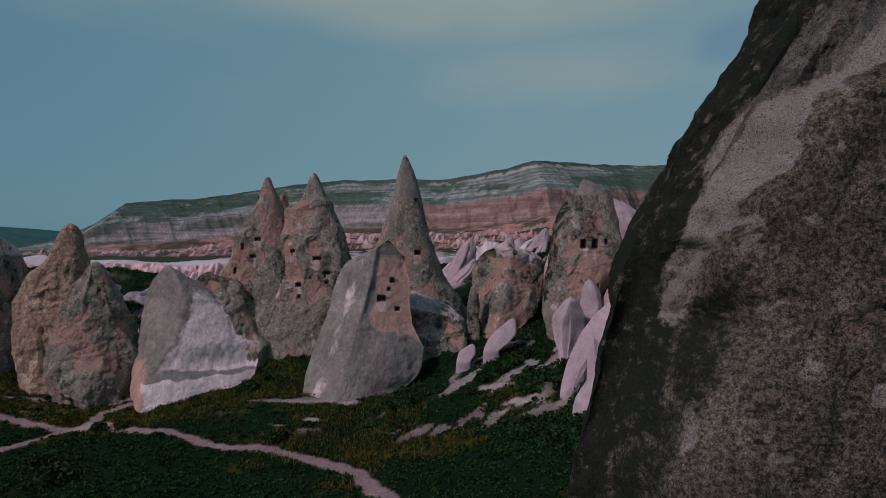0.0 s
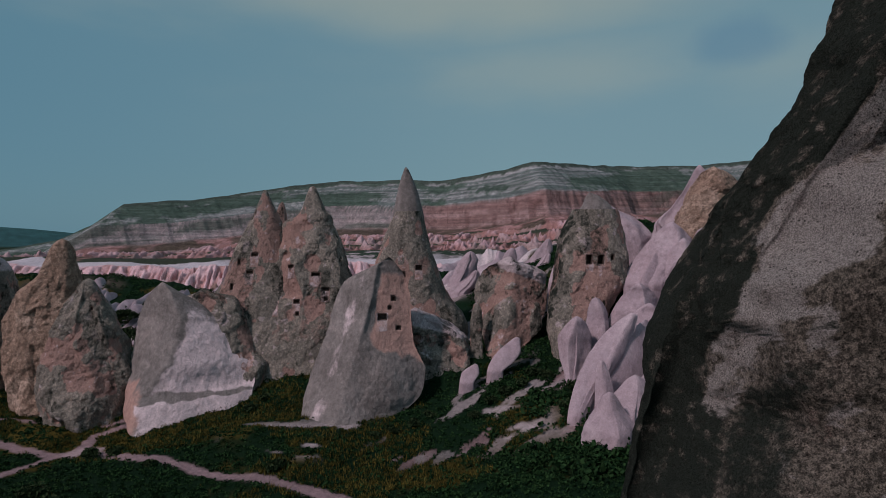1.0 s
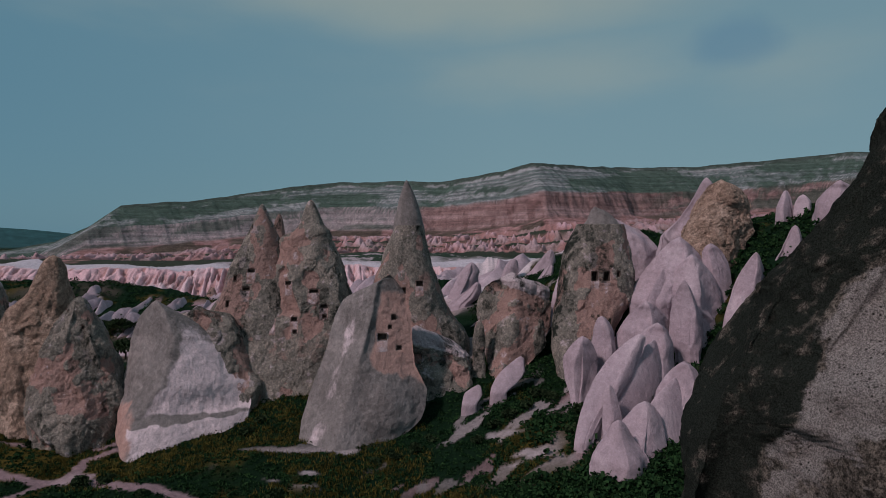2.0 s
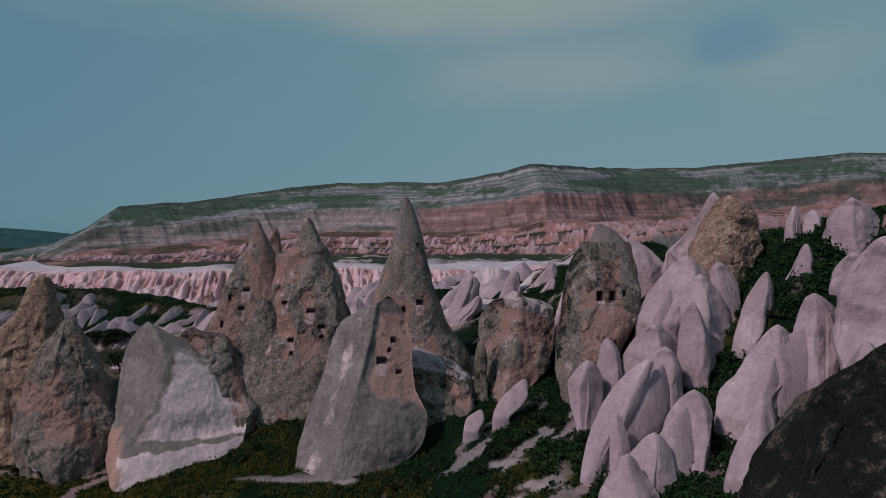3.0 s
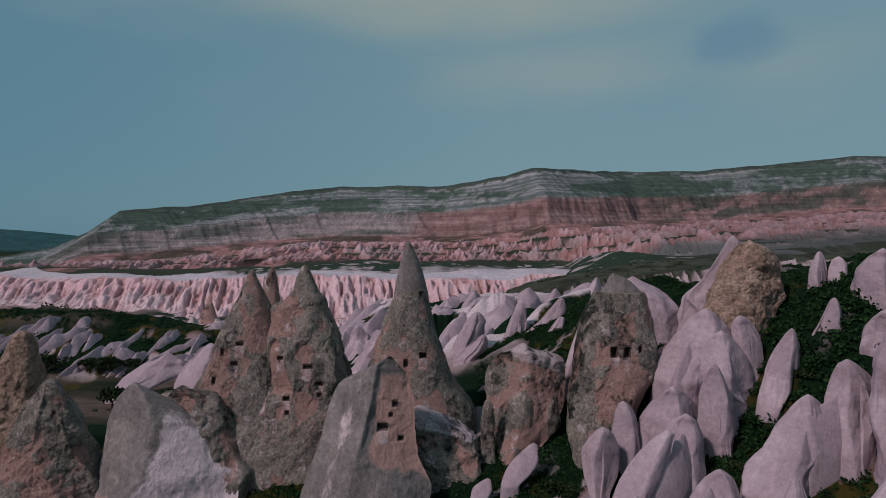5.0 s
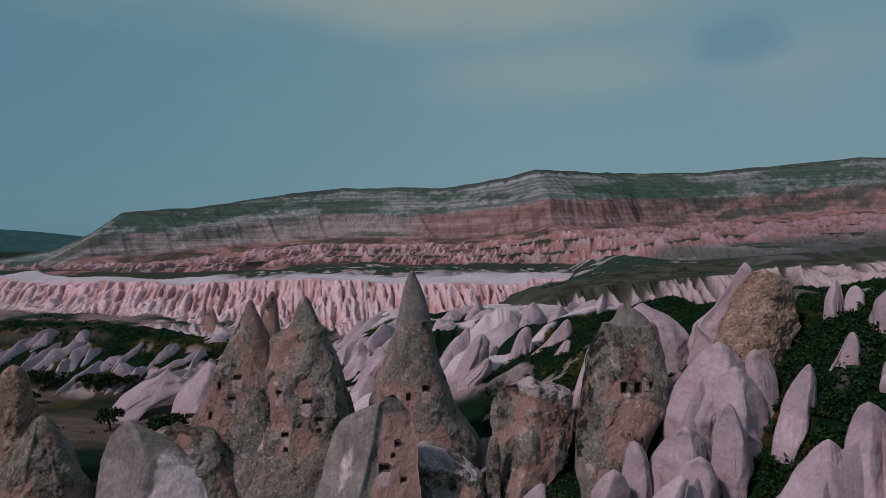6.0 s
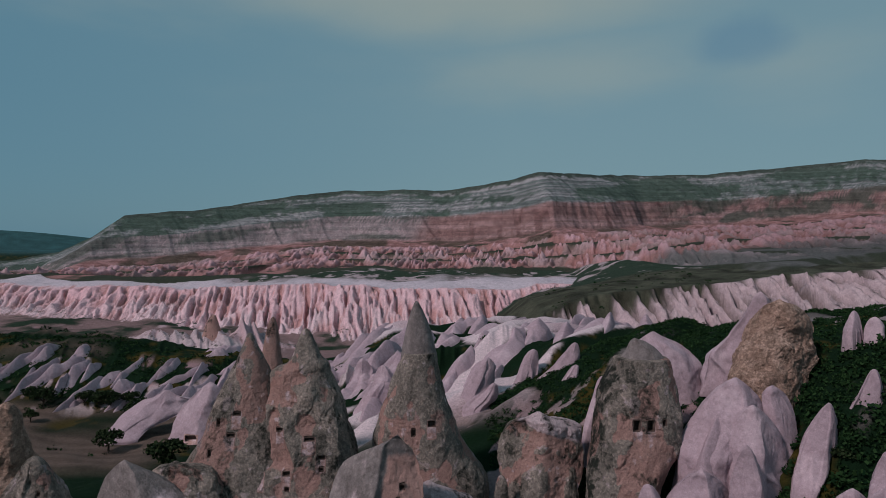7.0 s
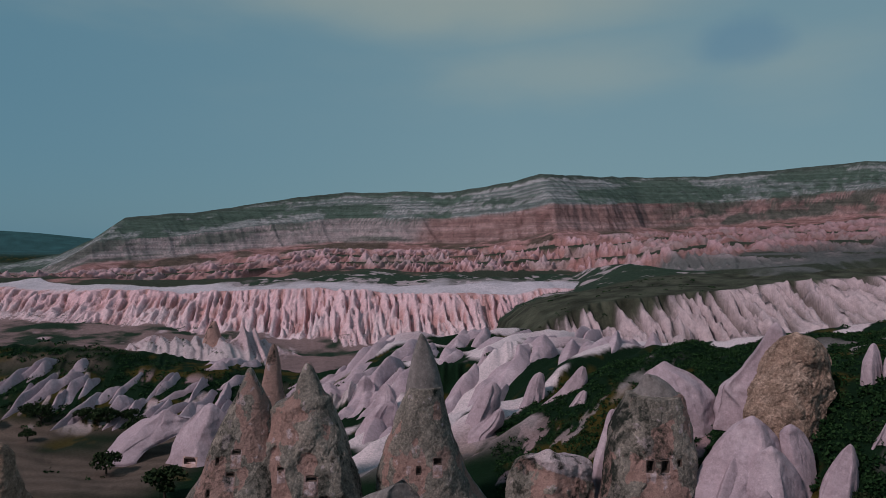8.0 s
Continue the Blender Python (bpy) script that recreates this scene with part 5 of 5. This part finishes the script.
WHITE_CONES = [LEANCONE, C1, C2, C2B, C3, C4, C5, C6, C7, C8, C9, C9B, C10, C10B, C11, C11B, C12, C13, C14, C15, C16, C17, C18, C19, C20, CS1, CS2]
for n, rows in enumerate(WHITE_CONES):
    ob, _ = rock("tuff_cone", rows, WHITE_TUFF, None, cols=120, levels=100, seed=100 + n, rough=0.07, size=4, square=2.0, sink=5, flow=1.2, broad=0.5, shape=crest(n))
    tagged(ob, "smooth pinkish-white tuff cone on the scrubby slope", "rock formation", "white tuff cones")
def spur(points, widths, seed):
    """A smooth ridge of tuff that runs down the slope from cone to cone along its crest points."""
    at = np.arange(len(points))
    u = np.linspace(0, len(points) - 1, 60)
    line = np.stack([pchip(u, at, [q[k] for q in points]) for k in range(3)], 1)
    wide = pchip(u, at, widths)[:, None] * (1 + 0.15 * vnoise(u * 1.9, 0, seed, seed)[:, None])
    along = np.gradient(line[:, :2], axis=0)
    along /= np.linalg.norm(along, axis=1)[:, None]
    v = np.linspace(-1, 1, 41)[None, :]
    shift = 0.25 * np.sin(u * 1.7 + seed)[:, None]
    fall = np.abs((v - shift) / np.where(v > shift, 1 - shift, 1 + shift)) ** 1.45
    x = line[:, :1] - along[:, 1:] * wide * v
    y = line[:, 1:2] + along[:, :1] * wide * v
    ends = np.clip(np.minimum(u, u[-1] - u) * 2.5, 0, 1)[:, None]
    z = line[:, 2:] - wide * 2.6 * fall - (1 - ends) ** 2 * 2.0 + 0.07 * wide * fbm(x / 2, y / 2, 0, 4, seed + 3) * 2
    verts = np.c_[x.ravel(), y.ravel(), z.ravel()]
    n = len(verts)
    loop = np.r_[np.arange(41), np.arange(1, 60) * 41 + 40, 59 * 41 + np.arange(39, -1, -1), np.arange(58, 0, -1) * 41]
    sides = np.stack([loop, np.roll(loop, -1), np.roll(loop, -1) + n, loop + n], 1)
    low = verts - (0, 0, 5)
    ob = mesh_object("tuff_spur", np.r_[verts, low], np.r_[grid_faces(60, 41, False)[:, ::-1], sides], WHITE_TUFF, None, True, ("wear_shade", np.zeros((2 * n, 3))))
    tagged(ob, "smooth pinkish-white tuff spur running down between the cones", "rock formation", "tuff spurs")


for n, (points, widths) in enumerate([
        ([(24.4, 78.8, 15.6), (21.4, 75.6, 13.6), (17.4, 72.4, 10.4), (14.2, 69.6, 6.8)], [1.4, 1.8, 1.6, 1.0]),
        ([(39.8, 75.9, 20.2), (36.6, 74.2, 18.6), (33.4, 73.0, 17.2)], [1.2, 1.4, 1.1]),
        ([(24.4, 70.6, 13.0), (20.6, 67.6, 10.0), (17.2, 65.6, 7.4), (14.0, 63.4, 5.2)], [1.6, 1.9, 1.7, 1.2]),
        ([(31.0, 89.0, 24.8), (27.6, 86.8, 21.8), (24.8, 85.0, 18.0)], [1.2, 1.5, 1.2])]):
    spur(points, widths, 240 + n)
for n, rows in enumerate([P1, P2]):
    ob, _ = rock("tuff_outcrop", rows, WHITE_TUFF, None, cols=60, levels=50, seed=150 + n, rough=0.06, sink=3)
    tagged(ob, "low pale tuff outcrop in dark scrub", "rock formation", "pale outcrops")
for n, rows in enumerate([B1, B2, B3, B4, B5, B6, B8, B9, W1, W2, W3, DUNE, ARCH]):
    ob, boxes = rock("tuff_ridge", rows, WHITE_TUFF, None, holes=[(-53.3, 2.6, 2.2, 1.0, 0.8)] if rows is ARCH else (), cols=100, levels=90, seed=160 + n, rough=0.07, size=4, square=2.0, sink=6, flow=1.2, broad=0.6, shape=crest(n + 40))
    tagged(ob, "smooth pale pink tuff ridge behind the chimneys", "rock formation", "pale tuff ridges")
    for box in boxes:
        hollow(ob, box)
for n, rows in enumerate([FC1, TWIN_BACK]):
    ob, _ = rock("tuff_cone", rows, BROWN_TUFF, None, cols=70, levels=60, seed=190 + n, rough=0.06, sink=6)
    tagged(ob, "grey-brown pointed tuff cone standing alone farther back", "rock formation", "far cones")


# ---- low lobes and ridges of tuff ----
rng = np.random.default_rng(7)
def whaleback(name, label, group, x, y, length, width, tall, turn, seed):
    """A long smooth body of tuff half sunk in the slope, its crest along the bearing turn, higher at the far end."""
    u, v = np.meshgrid(np.linspace(-1, 1, 46), np.linspace(-1, 1, 29), indexing="ij")
    v = np.sign(v) * np.abs(v) ** 1.25
    wide = width * (1 - np.abs(u) ** 2.2) ** 0.6 * (1 + 0.18 * vnoise(u * 2.2, 0, seed, seed))
    bend = 0.35 * width * vnoise(u * 1.3, 3, seed, seed + 1)
    a, b = length * u, wide * v + bend
    px, py = x + math.cos(turn) * a - math.sin(turn) * b, y + math.sin(turn) * a + math.cos(turn) * b
    lean = 0.3 * math.sin(seed * 1.7)
    hump = (1 - np.abs(u) ** 2.4) ** 0.75 * (0.75 + 0.3 * u + 0.25 * vnoise(u * 2.6, 7, seed, seed + 2))
    across = np.clip(1 - np.abs((v - lean) / np.where(v > lean, 1 - lean, 1 + lean)) ** 1.35, 0, 1)
    pz = land(px.ravel(), py.ravel())[0].reshape(px.shape)
    k = np.minimum(across * 3, 1)
    pz = pz * (1 - 0.7 * k) + 0.7 * k * np.broadcast_to(pz[:, 14:15], pz.shape) + tall * hump * across - 0.5 * (1 - across)
    pz = pz + 0.05 * width * fbm(px / 2, py / 2, 0, 4, seed + 5) * across
    verts = np.c_[px.ravel(), py.ravel(), pz.ravel()]
    faces = grid_faces(46, 29, False)[:, ::-1]
    skirt = np.c_[px.ravel(), py.ravel(), pz.ravel() - 2.5]
    n = len(verts)
    loop = np.r_[np.arange(29), np.arange(1, 46) * 29 + 28, 45 * 29 + np.arange(27, -1, -1), np.arange(44, 0, -1) * 29]
    sides = np.stack([loop, np.roll(loop, -1), np.roll(loop, -1) + n, loop + n], 1)
    ob = mesh_object(name, np.r_[verts, skirt], np.r_[faces, sides], WHITE_TUFF, None, True, ("wear_shade", np.zeros((2 * n, 3))))
    return tagged(ob, label, "rock formation", group)


for n in range(56):
    fx = -152 + n * 1.8 + rng.uniform(-1.2, 1.2)
    if rng.uniform() < 0.8:
        whaleback("tuff_lobe", "short pale tuff lobe running down the dark scrubby bank", "lobes on the bank", fx, 184 + rng.uniform(-9, 10) - 0.10 * (fx + 100), rng.uniform(4, 9.5), rng.uniform(1.0, 2.2), rng.uniform(1.8, 3.4), rng.uniform(1.0, 1.7), 600 + n)
for n in range(22):
    fx = rng.uniform(-75, -32)
    whaleback("tuff_lobe", "short pale tuff lobe among dark scrub beyond the field", "lobes beyond the field", fx, rng.uniform(172, 222), rng.uniform(4, 9), rng.uniform(1.2, 2.8), rng.uniform(1.5, 3.0), rng.uniform(0.4, 1.3), 660 + n)
for n in range(44):
    fx, fy = rng.uniform(-30, 48), rng.uniform(146, 235)
    whaleback("tuff_ridge", "low smooth pink-white tuff ridge among dark scrub", "low ridges behind the chimneys", fx, fy, rng.uniform(6, 14), rng.uniform(1.8, 4.2), rng.uniform(1.5, 4.0), rng.uniform(0.7, 1.3), 700 + n)

# ---- plants ----
def leaf_cloud(rng, centre, radius, leaves, size):
    """Quads strewn through a ragged ellipsoid. centre, radius: arrays of three."""
    d = rng.normal(size=(leaves, 3))
    d /= np.linalg.norm(d, axis=1)[:, None]
    d[:, 2] = np.abs(d[:, 2]) * 0.95 - 0.05
    p = centre + d * radius * rng.uniform(0.55, 1.08, (leaves, 1))
    a = rng.normal(size=(leaves, 3))
    a /= np.linalg.norm(a, axis=1)[:, None]
    b = np.cross(a, rng.normal(size=(leaves, 3)))
    b /= np.linalg.norm(b, axis=1)[:, None]
    s = size * rng.uniform(0.6, 1.3, (leaves, 1))
    return np.stack([p - a * s - b * s * 0.6, p + a * s - b * s * 0.6, p + a * s * 0.7 + b * s * 0.6, p - a * s * 0.7 + b * s * 0.6], 1)


def land_with_cover(x, y):
    h, kind, drop, d, ribs, crags = land(x, y)
    e = 0.6
    slope = np.hypot(land(x + e, y)[0] - h, land(x, y + e)[0] - h) / e
    return h, cover(x, y, h, kind, drop, d, ribs, crags, slope)


def scrub(name, label, count, xr, yr, size, leaves, seed, keep=0.085, gather=0.0):
    rng = np.random.default_rng(seed)
    x, y = rng.uniform(*xr, count), rng.uniform(*yr, count)
    h, col = land_with_cover(x, y)
    ok = (col.mean(1) < keep) & (fbm(x / 9, y / 9, 2, 3, seed) > gather)
    x, y, h = x[ok], y[ok], h[ok]
    quads = []
    for px, py, pz in zip(x, y, h):
        r = size * rng.uniform(0.45, 1.5)
        quads.append(leaf_cloud(rng, np.array([px, py, pz]), np.array([r, r, r * rng.uniform(0.5, 0.95)]), int(leaves * rng.uniform(0.7, 1.3)), r * 0.17 + 0.04))
    q = np.concatenate(quads)
    ob = mesh_object(name, q.reshape(-1, 3), np.arange(len(q) * 4).reshape(-1, 4), SCRUB, None, False)
    return tagged(ob, label, "shrubs", "", "stuff")


scrub("slope_scrub", "dark low scrub between the white tuff cones", 12000, (4, 75), (56, 135), 0.5, 16, 1, gather=-2)
scrub("cone_scrub", "dark rounded bushes in the gaps between the tuff cones", 2600, (8, 62), (56, 100), 0.85, 26, 6, gather=-0.25)
scrub("valley_scrub", "dark low bushes and tufts beside the dirt track", 15000, (-62, 18), (43, 88), 0.32, 13, 2, gather=-2)
scrub("far_scrub", "scattered dark bushes on the far valley floor", 1500, (-260, 160), (130, 470), 1.3, 20, 3, gather=0.1)

scrub("bank_scrub", "dark low bushes between the pale lobes of the bank", 1600, (-150, -40), (168, 215), 0.9, 16, 4, gather=-0.3)


def tufts(count, seed):
    """Dry grass: thin upright blades in tufts."""
    rng = np.random.default_rng(seed)
    x, y = rng.uniform(-62, 10, count), rng.uniform(52, 86, count)
    h, col = land_with_cover(x, y)
    ok = (col.mean(1) < 0.085) & (fbm(x / 7, y / 7, 5, 3, seed) + 0.5 * step(66, 72, y) * step(0, -8, x) > 0.15)
    x, y, h = [np.repeat(v[ok], 6) for v in (x, y, h)]
    n = len(x)
    x, y = x + rng.normal(0, 0.16, n), y + rng.normal(0, 0.16, n)
    a, tall = rng.uniform(0, 6.28, n), rng.uniform(0.15, 0.5, n)
    dx, dy = np.cos(a) * 0.05, np.sin(a) * 0.05
    tri = np.stack([np.c_[x - dx, y - dy, h - 0.03], np.c_[x + dx, y + dy, h - 0.03], np.c_[x + rng.normal(0, 0.14, n), y + rng.normal(0, 0.14, n), h + tall]], 1)
    ob = mesh_object("grass_tufts", tri.reshape(-1, 3), np.arange(n * 3).reshape(-1, 3), TUFT, None, False)
    tagged(ob, "dry olive and straw-coloured grass tufts on the valley floor", "grass", "", "stuff")


tufts(16000, 5)


def bush(x, y, r, seed):
    rng = np.random.default_rng(seed)
    z = height(x, y)
    top = thing("bush", "dark green rounded bush growing between pale rocks", "bush", "bushes")
    top.location = (x, y, z)
    bm = bmesh.new()
    for k in range(5):
        a = k * 1.26 + rng.uniform(-0.3, 0.3)
        base, tip = Vector((0.05 * math.cos(a), 0.05 * math.sin(a), -0.1)), Vector((0.5 * r * math.cos(a), 0.5 * r * math.sin(a), r * 0.6))
        s = Vector((-math.sin(a), math.cos(a), 0)) * 0.03
        ring = [bm.verts.new(base + s), bm.verts.new(base - s), bm.verts.new(base + Vector((0, 0, 0.06)))]
        end = bm.verts.new(tip)
        for i in range(3):
            bm.faces.new((ring[i], ring[(i + 1) % 3], end))
    part("stem", bm, BARK, top)
    quads = [leaf_cloud(rng, np.array([rng.uniform(-0.5, 0.5) * r, rng.uniform(-0.5, 0.5) * r, rng.uniform(0.1, 0.35) * r]), np.array([0.6, 0.6, 0.55]) * r * rng.uniform(0.7, 1.1), 70, 0.07 + 0.06 * r) for _ in range(6)]
    q = np.concatenate(quads)
    mesh_object("foliage", q.reshape(-1, 3), np.arange(len(q) * 4).reshape(-1, 4), TREELEAF, top, False)


for n, (bx, by, br) in enumerate([(-6, 73.3, 0.9), (-4, 74.3, 1.0), (-2, 75.6, 0.8), (-8, 72.4, 0.7), (-44.5, 79.5, 1.0), (-50, 80.5, 0.9), (-36, 77, 0.9), (-38, 69.8, 1.3), (-36, 70.2, 1.0),
                                  (-17, 64.8, 1.2), (-35, 57, 1.8), (-38, 60, 1.7), (11, 82, 1.4), (12.5, 80.5, 1.2), (9, 79, 1.2), (7, 77, 1.1), (5, 75.5, 1.0), (3, 73.5, 0.9), (22, 76, 1.2),
                                  (26, 73.5, 1.1), (30, 78, 1.3), (33, 73, 1.1), (27.5, 82.5, 1.3), (21, 81.5, 1.1), (40, 84, 1.3), (36, 78, 1.1), (31, 70, 1.1), (28, 68.5, 1.2), (23, 63.5, 1.1),
                                  (38, 69, 1.1), (44, 78, 1.2), (20, 70, 1.2), (18, 73, 1.3), (15, 76, 1.2), (13, 72, 1.0), (-24, 79.8, 1.1), (-23, 81.5, 0.9), (24.5, 84, 1.0), (26, 86, 1.2), (-30, 66, 0.8)]):
    bush(bx, by, br, 500 + n)


def tree(x, y, tall, seed):
    rng = np.random.default_rng(seed)
    z = height(x, y)
    top = thing("tree", "small dark round-headed tree at the edge of the field", "tree", "field trees")
    top.location = (x, y, z)
    bm = bmesh.new()
    ends = []

    def limb(a, b, r0, r1):
        a, b = Vector(a), Vector(b)
        n = (b - a).normalized()
        s = n.orthogonal().normalized()
        t = n.cross(s)
        rings = [[bm.verts.new(p + (s * math.cos(k * 1.047) + t * math.sin(k * 1.047)) * r) for k in range(6)] for p, r in ((a, r0), (b, r1))]
        for k in range(6):
            bm.faces.new((rings[0][k], rings[0][(k + 1) % 6], rings[1][(k + 1) % 6], rings[1][k]))

    fork = (rng.uniform(-0.1, 0.1), rng.uniform(-0.1, 0.1), tall * 0.22)
    limb((0, 0, -0.3), fork, tall * 0.045, tall * 0.032)
    for k in range(6):
        a = k * 1.05 + rng.uniform(-0.3, 0.3)
        end = (math.cos(a) * tall * 0.3, math.sin(a) * tall * 0.3, tall * rng.uniform(0.42, 0.7))
        limb(fork, end, tall * 0.024, tall * 0.008)
        ends.append(end)
    part("trunk", bm, BARK, top)
    quads = [leaf_cloud(rng, np.array(e) + (0, 0, -0.08 * tall), np.array([0.28, 0.28, 0.26]) * tall * rng.uniform(0.8, 1.2), 150, tall * 0.045) for e in ends + [(0, 0, tall * 0.7)]]
    q = np.concatenate(quads)
    mesh_object("crown", q.reshape(-1, 3), np.arange(len(q) * 4).reshape(-1, 4), TREELEAF, top, False)


for n, (tx, ty, tt) in enumerate([(-101, 171, 4.2), (-92, 173, 3.4), (-84, 170, 4.0), (-112, 168, 3.6), (-76, 166, 3.8), (-69, 141, 4.2), (-49, 122, 5.2), (-106, 174, 3.2), (-97, 160, 2.6), (-118, 172, 3.6), (-88, 172, 3.8), (-80, 172, 3.2), (-124, 170, 3.4)]):
    tree(tx, ty, tt * 1.25, 300 + n)
